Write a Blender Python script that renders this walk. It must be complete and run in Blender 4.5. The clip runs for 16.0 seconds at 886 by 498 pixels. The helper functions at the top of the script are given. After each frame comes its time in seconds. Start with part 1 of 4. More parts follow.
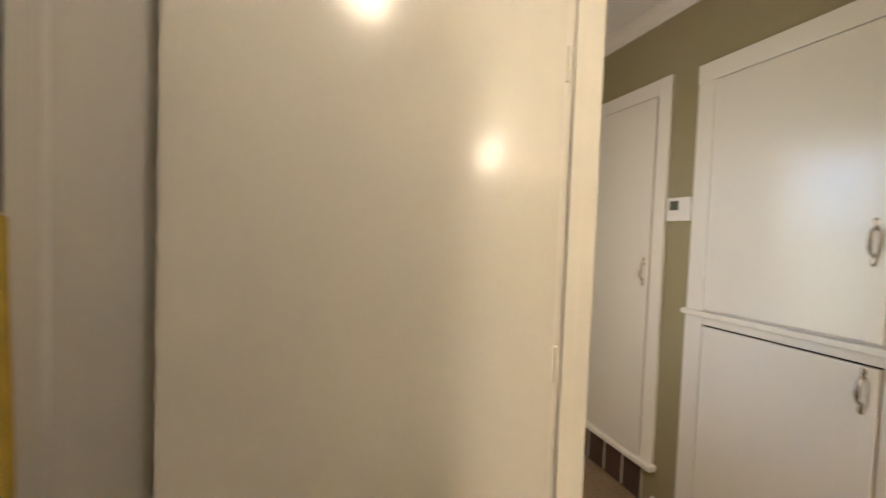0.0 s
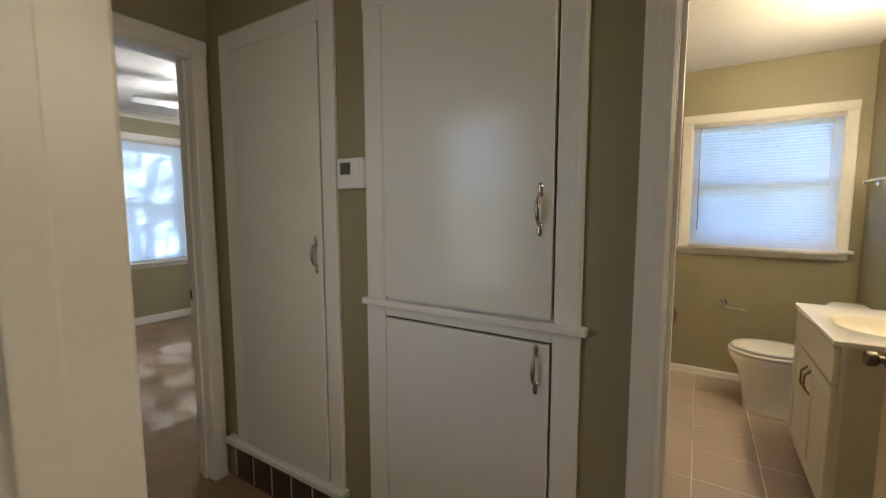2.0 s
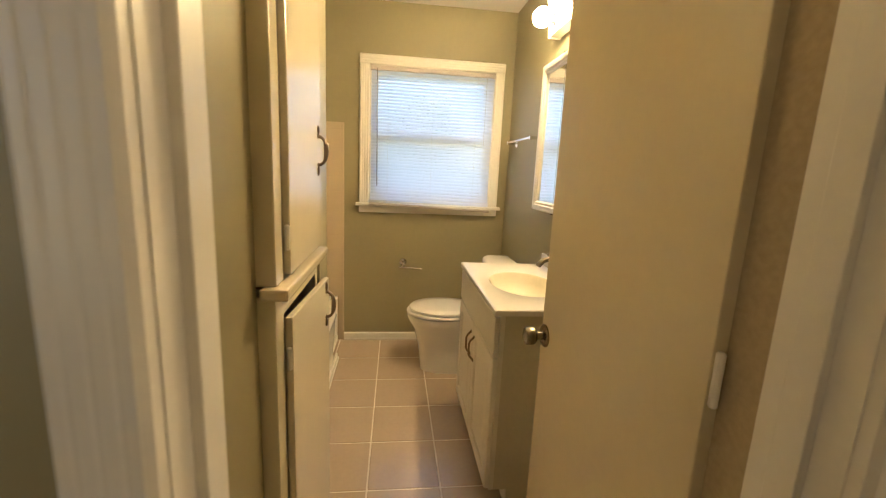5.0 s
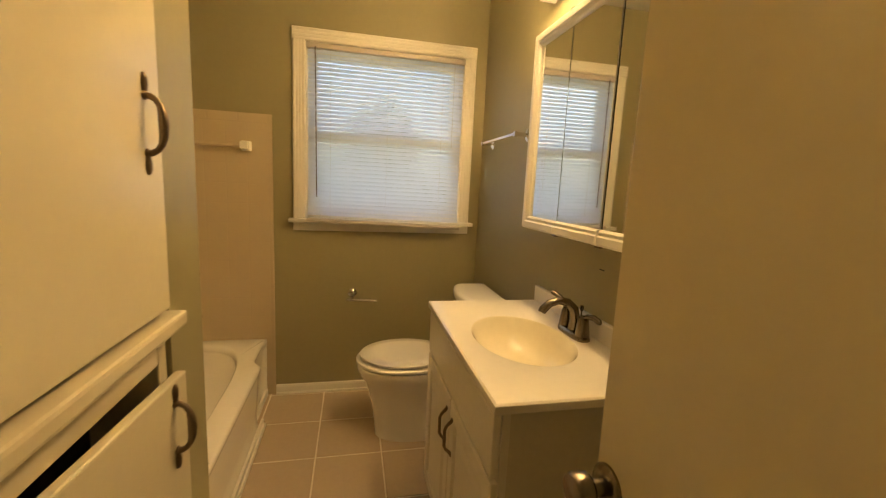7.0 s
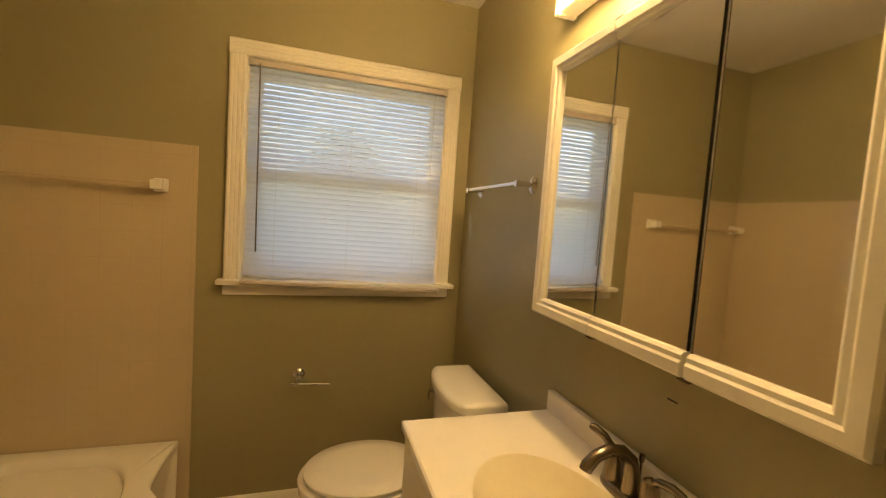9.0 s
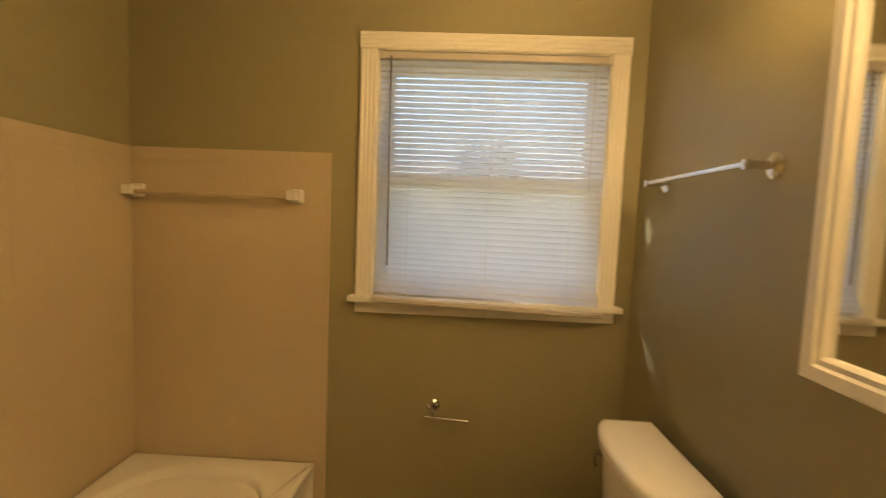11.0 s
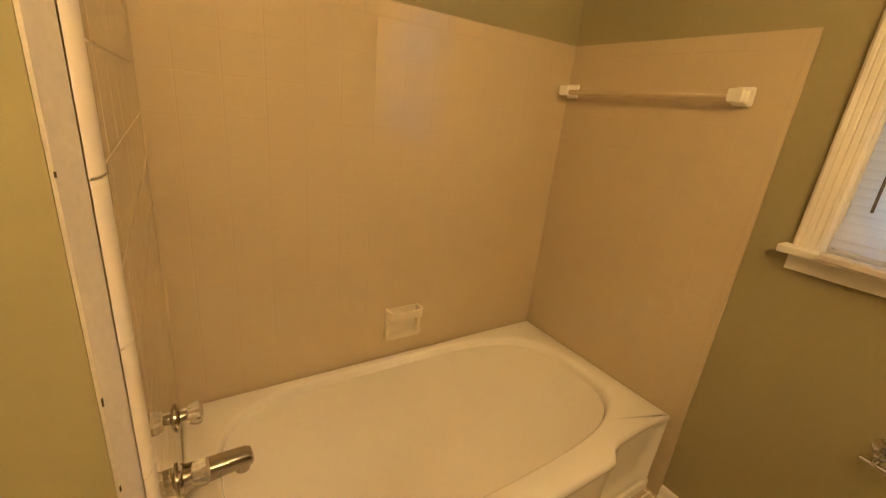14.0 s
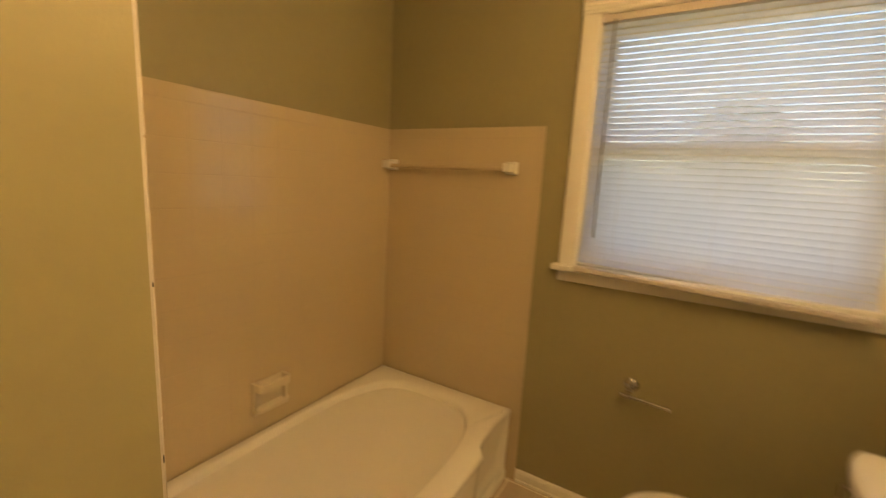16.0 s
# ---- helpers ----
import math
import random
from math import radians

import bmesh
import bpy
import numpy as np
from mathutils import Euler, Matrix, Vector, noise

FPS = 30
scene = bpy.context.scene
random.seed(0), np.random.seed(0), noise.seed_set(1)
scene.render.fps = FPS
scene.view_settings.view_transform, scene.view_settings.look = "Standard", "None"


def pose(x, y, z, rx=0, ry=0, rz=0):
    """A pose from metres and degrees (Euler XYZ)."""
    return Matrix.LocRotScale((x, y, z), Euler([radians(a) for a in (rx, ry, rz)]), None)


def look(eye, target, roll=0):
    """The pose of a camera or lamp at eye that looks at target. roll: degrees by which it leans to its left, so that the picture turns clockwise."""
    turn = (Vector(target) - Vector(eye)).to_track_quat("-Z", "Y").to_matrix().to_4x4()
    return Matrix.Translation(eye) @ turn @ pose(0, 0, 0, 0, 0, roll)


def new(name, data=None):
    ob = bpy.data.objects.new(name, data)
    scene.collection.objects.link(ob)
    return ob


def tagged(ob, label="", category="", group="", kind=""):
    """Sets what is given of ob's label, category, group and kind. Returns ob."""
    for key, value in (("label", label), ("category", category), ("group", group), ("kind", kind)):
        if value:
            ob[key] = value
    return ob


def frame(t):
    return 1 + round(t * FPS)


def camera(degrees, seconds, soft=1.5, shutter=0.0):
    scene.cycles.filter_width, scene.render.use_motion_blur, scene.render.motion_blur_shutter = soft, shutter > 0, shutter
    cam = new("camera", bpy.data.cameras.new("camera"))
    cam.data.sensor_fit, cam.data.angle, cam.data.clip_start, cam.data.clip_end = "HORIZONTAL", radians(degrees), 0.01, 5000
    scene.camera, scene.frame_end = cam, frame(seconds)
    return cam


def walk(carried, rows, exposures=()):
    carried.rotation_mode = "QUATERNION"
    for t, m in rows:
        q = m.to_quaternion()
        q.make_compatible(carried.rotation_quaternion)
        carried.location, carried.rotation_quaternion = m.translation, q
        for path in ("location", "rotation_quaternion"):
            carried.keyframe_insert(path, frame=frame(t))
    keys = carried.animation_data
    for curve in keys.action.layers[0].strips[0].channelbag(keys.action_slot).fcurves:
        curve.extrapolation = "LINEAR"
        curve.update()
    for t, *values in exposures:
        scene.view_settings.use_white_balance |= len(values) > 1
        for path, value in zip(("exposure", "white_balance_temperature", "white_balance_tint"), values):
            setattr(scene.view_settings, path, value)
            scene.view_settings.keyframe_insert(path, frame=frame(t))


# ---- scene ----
cam = camera(94.3, 16.0, soft=1.2, shutter=0.35)
PATH = [
    (0, (-4.432, 0.6, 1.339), (-3.829, 2.505, 1.267), 2.1),
    (0.5, (-4.272, 0.705, 1.352), (-3.216, 2.402, 1.274), 1.5),
    (1, (-4.111, 0.829, 1.361), (-2.733, 2.277, 1.302), 0.3),
    (1.5, (-4.003, 0.966, 1.397), (-2.395, 2.155, 1.349), -0.7),
    (2, (-3.917, 1.021, 1.362), (-2.227, 2.074, 1.173), -0.1),
    (2.5, (-3.865, 1.046, 1.309), (-2.166, 2.036, 0.943), 0.2),
    (3, (-3.811, 1.041, 1.279), (-2.051, 1.882, 0.836), 0.2),
    (3.5, (-3.673, 0.976, 1.315), (-1.776, 1.485, 0.939), -0.1),
    (4, (-3.475, 0.955, 1.334), (-1.495, 1.015, 1.055), 0.3),
    (4.2, (-3.381, 0.95, 1.337), (-1.401, 0.846, 1.075), 0.1),
    (6.3, (-2.723, 0.835, 1.262), (-0.782, 0.548, 0.872), 4.1),
    (6.5, (-2.651, 0.834, 1.28), (-0.708, 0.523, 0.923), 3.8),
    (7, (-2.482, 0.838, 1.291), (-0.553, 0.405, 0.99), 2.7),
    (7.5, (-2.307, 0.816, 1.293), (-0.4, 0.27, 1.039), 3.0),
    (8, (-2.149, 0.8, 1.343), (-0.253, 0.189, 1.165), 3.7),
    (8.2, (-2.112, 0.795, 1.372), (-0.224, 0.154, 1.217), 4.1),
    (10.3, (-1.766, 0.766, 1.398), (0.197, 0.422, 1.234), 2.6),
    (10.5, (-1.722, 0.75, 1.394), (0.25, 0.472, 1.215), 2.3),
    (11, (-1.639, 0.765, 1.389), (0.355, 0.83, 1.246), 2.3),
    (11.5, (-1.531, 0.743, 1.382), (0.396, 1.255, 1.229), 2.2),
    (12, (-1.468, 0.73, 1.362), (0.288, 1.665, 1.156), 3.9),
    (12.5, (-1.453, 0.757, 1.349), (0.072, 2.016, 1.045), 3.5),
    (13, (-1.458, 0.767, 1.362), (-0.187, 2.257, 0.957), 3.7),
    (13.5, (-1.46, 0.775, 1.356), (-0.36, 2.368, 0.852), 4.5),
    (14, (-1.463, 0.78, 1.34), (-0.397, 2.344, 0.694), 5.9),
    (14.5, (-1.469, 0.774, 1.321), (-0.358, 2.258, 0.571), 6.8),
    (15, (-1.496, 0.759, 1.321), (-0.332, 2.217, 0.599), 7.1),
    (15.5, (-1.556, 0.756, 1.395), (-0.281, 2.251, 1.062), 5.9),
    (16, (-1.72, 0.715, 1.386), (-0.025, 1.7265, 1.062), 3.1),
]
EXPO = [
    (0, 3.5, 4650, 10),
    (0.5, 3.2, 4600, 9),
    (1.0, 2.6, 4450, 7),
    (1.5, 2.3, 4400, 8),
    (2.5, 2.35, 4700, 7),
    (3.5, 2.55, 4900, 7),
    (4.2, 2.6, 4850, 7),
    (6.3, 2.2, 6600, 7),
    (7.3, 1.83, 6800, 8),
    (10.3, 1.75, 7100, 9),
    (11.2, 1.75, 7100, 10),
    (12, 1.75, 7350, 12),
    (13, 1.95, 7700, 13),
    (14, 2.2, 7150, 12),
    (15, 2.3, 7000, 12),
    (16, 1.8, 7400, 12),
]
walk(cam, [(t, look(eye, target, roll)) for t, eye, target, roll in PATH], EXPO)
SKY, SUN, GLOBE_L, HALL_L, ROOM_L, HALL_FILL_L, FAN_L = 0.105, 5.0, 31, 18, 10.5, 0.62, 60

# ---- world and light ----
world = bpy.data.worlds.new("world")
scene.world = world
world.use_nodes = True
wn = world.node_tree.nodes
sky = wn.new("ShaderNodeTexSky")
sky.sky_type = "NISHITA"
sky.sun_disc = False
sky.sun_elevation = radians(33.7)
sky.sun_rotation = radians(23)
wn["Background"].inputs["Strength"].default_value = SKY
world.node_tree.links.new(sky.outputs["Color"], wn["Background"].inputs["Color"])

sun_data = bpy.data.lights.new("sun", "SUN")
sun_data.energy, sun_data.angle, sun_data.color = SUN, radians(0.6), (1.0, 0.95, 0.86)
sun = new("sun", sun_data)
sun.matrix_world = look((8.6, 20, 14.5), (0, 0, 0))

# added warm fill light for the cupboards, in the hall's made-up west window
hall_fill_data = bpy.data.lights.new("hall_fill_light", "AREA")
hall_fill_data.shape, hall_fill_data.size, hall_fill_data.size_y = "RECTANGLE", 0.6, 1.05
hall_fill_data.energy, hall_fill_data.color = HALL_FILL_L, (1.0, 0.68, 0.38)
hall_fill = new("hall_fill_light", hall_fill_data)
hall_fill.matrix_world = look((-3.79, 2.05, 1.38), (-2.8, 2.05, 1.3))

# ---- materials ----
def mat(name, color, rough=0.5, metal=0.0, var=0.06, scale=6.0, bump=0.0, bscale=120.0, fine=0.0, trans=0.0, sub=0.0, coat=0.0, rand=0.0, spec=0.5):
    m = bpy.data.materials.new(name)
    m.use_nodes = True
    nt = m.node_tree
    b = nt.nodes["Principled BSDF"]
    b.inputs["Roughness"].default_value, b.inputs["Metallic"].default_value = rough, metal
    b.inputs["Specular IOR Level"].default_value = spec
    b.inputs["Coat Weight"].default_value = coat
    b.inputs["Coat Roughness"].default_value = 0.08
    b.inputs["Transmission Weight"].default_value = trans
    tc = nt.nodes.new("ShaderNodeTexCoord")
    big, small = nt.nodes.new("ShaderNodeTexNoise"), nt.nodes.new("ShaderNodeTexNoise")
    big.inputs["Scale"].default_value, big.inputs["Detail"].default_value = scale * 0.35, 3
    small.inputs["Scale"].default_value, small.inputs["Detail"].default_value = scale * 9, 5
    geo = nt.nodes.new("ShaderNodeNewGeometry")
    for n in (big, small):
        nt.links.new(geo.outputs["Position"], n.inputs["Vector"])
    mix = nt.nodes.new("ShaderNodeMath")
    mix.operation = "ADD"
    nt.links.new(big.outputs["Fac"], mix.inputs[0])
    nt.links.new(small.outputs["Fac"], mix.inputs[1])
    last = mix.outputs[0]
    if rand:
        info = nt.nodes.new("ShaderNodeObjectInfo")
        mul = nt.nodes.new("ShaderNodeMath")
        mul.operation = "MULTIPLY_ADD"
        mul.inputs[1].default_value = rand
        nt.links.new(info.outputs["Random"], mul.inputs[0])
        nt.links.new(last, mul.inputs[2])
        last = mul.outputs[0]
    ramp = nt.nodes.new("ShaderNodeMapRange")
    ramp.inputs["From Min"].default_value, ramp.inputs["From Max"].default_value = 0.65, 1.35 + rand
    ramp.inputs["To Min"].default_value, ramp.inputs["To Max"].default_value = 1 - var, 1 + var
    nt.links.new(last, ramp.inputs["Value"])
    sc = nt.nodes.new("ShaderNodeVectorMath")
    sc.operation = "SCALE"
    sc.inputs[0].default_value = color
    nt.links.new(ramp.outputs["Result"], sc.inputs["Scale"])
    nt.links.new(sc.outputs["Vector"], b.inputs["Base Color"])
    if fine or rough < 0.6:
        rr = nt.nodes.new("ShaderNodeMapRange")
        rr.inputs["To Min"].default_value, rr.inputs["To Max"].default_value = max(0.02, rough - 0.02), rough + 0.03
        nt.links.new(big.outputs["Fac"], rr.inputs["Value"])
        nt.links.new(rr.outputs["Result"], b.inputs["Roughness"])
    if bump:
        bn = nt.nodes.new("ShaderNodeTexNoise")
        bn.inputs["Scale"].default_value, bn.inputs["Detail"].default_value = bscale, 3
        nt.links.new(geo.outputs["Position"], bn.inputs["Vector"])
        bp = nt.nodes.new("ShaderNodeBump")
        bp.inputs["Strength"].default_value, bp.inputs["Distance"].default_value = bump, 0.002
        nt.links.new(bn.outputs["Fac"], bp.inputs["Height"])
        nt.links.new(bp.outputs["Normal"], b.inputs["Normal"])
    return m


def translucent(name, color, amount, rough=0.5):
    m = mat(name, color, rough, var=0.03)
    nt = m.node_tree
    b, out = nt.nodes["Principled BSDF"], nt.nodes["Material Output"]
    tr, mx = nt.nodes.new("ShaderNodeBsdfTranslucent"), nt.nodes.new("ShaderNodeMixShader")
    tr.inputs["Color"].default_value = (*color, 1)
    mx.inputs["Fac"].default_value = amount
    nt.links.new(b.outputs[0], mx.inputs[1])
    nt.links.new(tr.outputs[0], mx.inputs[2])
    nt.links.new(mx.outputs[0], out.inputs["Surface"])
    return m


def glowing(name, color, strength):
    m = bpy.data.materials.new(name)
    m.use_nodes = True
    b = m.node_tree.nodes["Principled BSDF"]
    b.inputs["Base Color"].default_value = (0.9, 0.9, 0.88, 1)
    b.inputs["Emission Color"].default_value = (*color, 1)
    b.inputs["Emission Strength"].default_value = strength
    return m


WALL = mat("sage_wall_paint", (0.32, 0.291, 0.167), 0.4, var=0.03, scale=4, bump=0.12, bscale=260)
CEIL = mat("ceiling_paint", (0.76, 0.74, 0.70), 0.85, var=0.03, bump=0.2, bscale=200)
TRIM = mat("white_trim_paint", (0.80, 0.78, 0.72), 0.3, var=0.018, scale=8, bump=0.1, bscale=60)
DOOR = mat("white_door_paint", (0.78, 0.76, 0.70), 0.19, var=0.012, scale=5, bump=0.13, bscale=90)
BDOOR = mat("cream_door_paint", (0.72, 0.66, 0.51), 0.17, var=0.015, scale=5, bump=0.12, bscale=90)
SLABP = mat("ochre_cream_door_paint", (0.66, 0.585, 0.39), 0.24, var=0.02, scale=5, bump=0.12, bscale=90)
SOAPM = mat("bone_ceramic", (0.70, 0.63, 0.50), 0.15, var=0.03, coat=0.2)
# brown that stands in for shade in the door's hinge gap
HINGEGAP = mat("shaded_hinge_gap", (0.40, 0.33, 0.21), 0.6, var=0.15, scale=10)
CARPET = mat("brown_carpet", (0.27, 0.198, 0.125), 0.95, var=0.3, scale=7, bump=1.0, bscale=420, spec=0.1)
TILEF = mat("taupe_floor_tile", (0.50, 0.41, 0.315), 0.17, var=0.07, scale=5, bump=0.15, bscale=40, rand=0.5)
GROUTF = mat("pale_grout", (0.76, 0.70, 0.60), 0.85, var=0.15, scale=20)
TILEW = mat("bone_wall_tile", (0.58, 0.485, 0.335), 0.0, var=0.02, scale=6, rand=0.15, spec=0.75)
GROUTW = mat("wall_tile_grout", (0.51, 0.42, 0.285), 0.5, var=0.04, scale=20)
FILL = mat("grey_filler", (0.56, 0.53, 0.49), 0.6, var=0.1, scale=14, bump=0.3, bscale=50)
BULL = mat("white_bullnose_tile", (0.76, 0.71, 0.64), 0.2, var=0.04)
TUB = mat("white_tub_enamel", (0.90, 0.88, 0.83), 0.13, var=0.015, coat=0.12)
CERAM = mat("white_ceramic", (0.84, 0.82, 0.76), 0.12, var=0.02, coat=0.3)
SEAT = mat("white_seat_enamel", (0.82, 0.80, 0.76), 0.2, var=0.02)
MARBLE = mat("cultured_marble", (0.86, 0.825, 0.76), 0.14, var=0.02, scale=5, coat=0.3)
BASIN = mat("cream_basin", (0.86, 0.80, 0.645), 0.14, var=0.03, coat=0.3)
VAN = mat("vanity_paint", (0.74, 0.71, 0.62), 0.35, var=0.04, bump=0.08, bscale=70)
# side panels in a darker tone than the face
VANSIDE = mat("vanity_side_darker", (0.62, 0.58, 0.47), 0.4, var=0.05)
CHROME = mat("chrome", (0.80, 0.80, 0.80), 0.08, metal=1, var=0.02)
# these two darker chromes carry dark reflections in their base colour
DIMCHROME = mat("chrome_dark_reflections", (0.42, 0.385, 0.34), 0.14, metal=1, var=0.1, scale=25)
DCHROME = mat("dark_chrome", (0.58, 0.56, 0.53), 0.05, metal=1, var=0.05)
NICKEL = mat("brushed_nickel", (0.22, 0.19, 0.15), 0.26, metal=1, var=0.08, scale=30)
PULL = mat("aged_nickel_pull", (0.50, 0.46, 0.40), 0.26, metal=1, var=0.2, scale=40)
PULLD = mat("dark_bronze_pull", (0.22, 0.17, 0.12), 0.33, metal=1, var=0.2, scale=40)
MIRROR = mat("mirror_silver", (0.88, 0.89, 0.88), 0.015, metal=1, var=0.005)
BLACK = mat("gap_shade_and_marks", (0.02, 0.016, 0.012), 0.8)
GREY = mat("grey_plastic", (0.22, 0.21, 0.19), 0.6, var=0.05)
PLAST = mat("white_plastic", (0.80, 0.79, 0.76), 0.4, var=0.02)
LCD = mat("grey_display", (0.10, 0.11, 0.09), 0.2, var=0.05)
SLAT = translucent("blind_slat_vinyl", (0.75, 0.79, 0.91), 0.7, 0.4)
SLAT2 = translucent("thick_slat_vinyl", (0.70, 0.76, 0.86), 0.2, 0.4)
BLIND = mat("blind_rail_vinyl", (0.56, 0.51, 0.48), 0.4, var=0.03)
WAND = mat("clear_brown_wand", (0.16, 0.13, 0.115), 0.25, var=0.03)
BARP = mat("tan_ceramic_bar", (0.54, 0.44, 0.30), 0.2, var=0.03)
BROWN = mat("brown_kick_tile", (0.075, 0.05, 0.035), 0.35, var=0.25, scale=20, rand=0.6)
YELLOW = mat("mustard_cloth", (0.55, 0.40, 0.05), 0.9, var=0.2, scale=30, bump=0.6, bscale=300)
DARKIN = mat("closet_interior", (0.10, 0.08, 0.065), 0.8, var=0.15)
FAN = mat("fan_dark_bronze", (0.10, 0.08, 0.06), 0.4, metal=0.6)
GLASSW = glowing("lit_fan_shade", (1.0, 0.76, 0.5), FAN_L)
GLOBE = glowing("lit_globe_bulb", (1.0, 0.64, 0.27), GLOBE_L)
HALLBULB = glowing("lit_hall_shade", (1.0, 0.66, 0.33), HALL_L)
ROOMBULB = glowing("lit_room_shade", (1.0, 0.66, 0.33), ROOM_L)
SOIL = mat("lawn_soil", (0.15, 0.15, 0.075), 0.95, var=0.4, scale=3)
BARK = mat("bark", (0.10, 0.07, 0.05), 0.9, var=0.3, scale=10, bump=0.8, bscale=30)
LEAF = translucent("leaves", (0.06, 0.10, 0.03), 0.35, 0.6)
FENCE = mat("weathered_fence", (0.38, 0.35, 0.31), 0.85, var=0.2, scale=8)
GLASS = bpy.data.materials.new("window_glass")
GLASS.use_nodes = True
_g = GLASS.node_tree
_p = _g.nodes["Principled BSDF"]
_p.inputs["Base Color"].default_value = (0.95, 0.97, 0.97, 1)
_p.inputs["Roughness"].default_value = 0.02
_p.inputs["Transmission Weight"].default_value = 1
_p.inputs["IOR"].default_value = 1.1
ACRYL = bpy.data.materials.new("clear_acrylic")
ACRYL.use_nodes = True
_p = ACRYL.node_tree.nodes["Principled BSDF"]
_p.inputs["Base Color"].default_value = (0.93, 0.91, 0.88, 1)
_p.inputs["Roughness"].default_value = 0.06
_p.inputs["Transmission Weight"].default_value = 0.85


# ---- mesh helpers ----
def box(bm, x0, x1, y0, y1, z0, z1, bev=0.0):
    v = [bm.verts.new((x, y, z)) for x in (x0, x1) for y in (y0, y1) for z in (z0, z1)]
    fs = [bm.faces.new([v[i] for i in q]) for q in ((0, 1, 3, 2), (4, 6, 7, 5), (0, 4, 5, 1), (2, 3, 7, 6), (0, 2, 6, 4), (1, 5, 7, 3))]
    if bev:
        bmesh.ops.bevel(bm, geom=list({e for f in fs for e in f.edges}), offset=bev, segments=2, affect="EDGES", profile=0.6)
    return bm


def loft(bm, rings, cap=True, closed=True):
    vs = [[bm.verts.new(p) for p in r] for r in rings]
    n = len(vs[0])
    for a, b in zip(vs, vs[1:]):
        for i in range(n if closed else n - 1):
            j = (i + 1) % n
            bm.faces.new((a[i], a[j], b[j], b[i]))
    if cap:
        bm.faces.new(vs[0][::-1])
        bm.faces.new(vs[-1])
    return bm


def tube(bm, pts, radii, seg=10):
    """A round bar along points; one radius, or one a point."""
    pts = [Vector(p) for p in pts]
    rad = radii if isinstance(radii, (list, tuple)) else [radii] * len(pts)
    rings, up = [], None
    for i, p in enumerate(pts):
        d = (pts[min(i + 1, len(pts) - 1)] - pts[max(i - 1, 0)]).normalized()
        if up is None:
            up = d.orthogonal().normalized()
        up = (up - d * up.dot(d)).normalized()
        side = d.cross(up)
        rings.append([p + rad[i] * (math.cos(a) * up + math.sin(a) * side) for a in (2 * math.pi * k / seg for k in range(seg))])
    return loft(bm, rings)


def lathe(bm, base, axis, prof, seg=20):
    """prof: rows of distance along axis and radius."""
    a = Vector(axis).normalized()
    return tube(bm, [Vector(base) + a * d for d, _ in prof], [r for _, r in prof], seg) if len(prof) > 1 else bm


def ellipse(cx, cy, z, rx, ry, n=32, power=2.0):
    out = []
    for k in range(n):
        a = 2 * math.pi * k / n
        c, s = math.cos(a), math.sin(a)
        out.append((cx + rx * math.copysign(abs(c) ** (2 / power), c), cy + ry * math.copysign(abs(s) ** (2 / power), s), z))
    return out


def part(name, bm, material, parent=None, label="", smooth=False, sharp=38):
    bmesh.ops.recalc_face_normals(bm, faces=bm.faces[:])
    me = bpy.data.meshes.new(name)
    bm.to_mesh(me)
    bm.free()
    me.materials.append(material)
    if smooth:
        for p in me.polygons:
            p.use_smooth = True
        me.set_sharp_from_angle(angle=radians(sharp))
    ob = new(name, me)
    if parent is not None:
        ob.parent = parent
        ob.matrix_parent_inverse = Matrix.Translation(-parent_place(parent))
    if label:
        ob["label"] = label
    return ob


def parent_place(ob):
    p = Vector(ob.location)
    return p if ob.parent is None else Vector((0, 0, 0)) + p


def bmn():
    return bmesh.new()


def boxes(*rows, bev=0.0):
    bm = bmn()
    for r in rows:
        box(bm, *r, bev=bev)
    return bm


def thing(name, at, label, category, group="", kind=""):
    ob = new(name)
    ob.empty_display_size = 0.1
    ob.location = at
    return tagged(ob, label, category, group, kind)


def structure(name, bm, material, label, category="wall"):
    return tagged(part(name, bm, material), label, category, kind="structure")


def fluted(u0, u1, depth, cut=0.0007, grooves=3):
    """Outline of a fluted casing across its width: rows of place and height."""
    w = u1 - u0
    out = [(u0, 0), (u0, depth * 0.7), (u0 + 0.1 * w, depth)]
    for g in range(grooves):
        c = u0 + w * (0.26 + 0.48 * g / (grooves - 1))
        out += [(c - 0.05 * w, depth), (c, depth - cut), (c + 0.05 * w, depth)]
    return out + [(u1 - 0.1 * w, depth), (u1, depth * 0.7), (u1, 0)]


def casing_upright(bm, axis, face, sign, u0, u1, z0, z1, depth=0.02, cut=0.00045):
    """A fluted upright on a wall: axis 'x' means that the wall faces along x at face."""
    rings = []
    for z in (z0, z1):
        rings.append([(face + sign * h, u, z) if axis == "x" else (u, face + sign * h, z) for u, h in fluted(u0, u1, depth, cut)])
    return loft(bm, rings)


def casing_head(bm, axis, face, sign, u0, u1, z0, z1, depth=0.02, cut=0.0007):
    rings = []
    for u in (u0, u1):
        rings.append([(face + sign * h, u, z) if axis == "x" else (u, face + sign * h, z) for z, h in fluted(z0, z1, depth, cut)])
    return loft(bm, rings)


# ---- the rooms ----
XW, XB = -2.775, -2.67            # hall wall, its bath side
MW, TY = 0.065, 2.10              # mirror wall, tub wall
FX, PY = -1.526, 1.154             # tap wall of the tub, front of its pier
HW0, HW1 = -3.875, -3.76          # hall's far wall
BD0, BD1 = 0.443, 1.082           # bath doorway
ND0, ND1 = -3.63, -2.865          # bedroom doorway
NY0, NY1 = 3.05, 3.17
HY0, HY1, HZ0, HZ1 = 1.73, 2.37, 0.84, 1.93   # hall window, unseen, added for the fill light
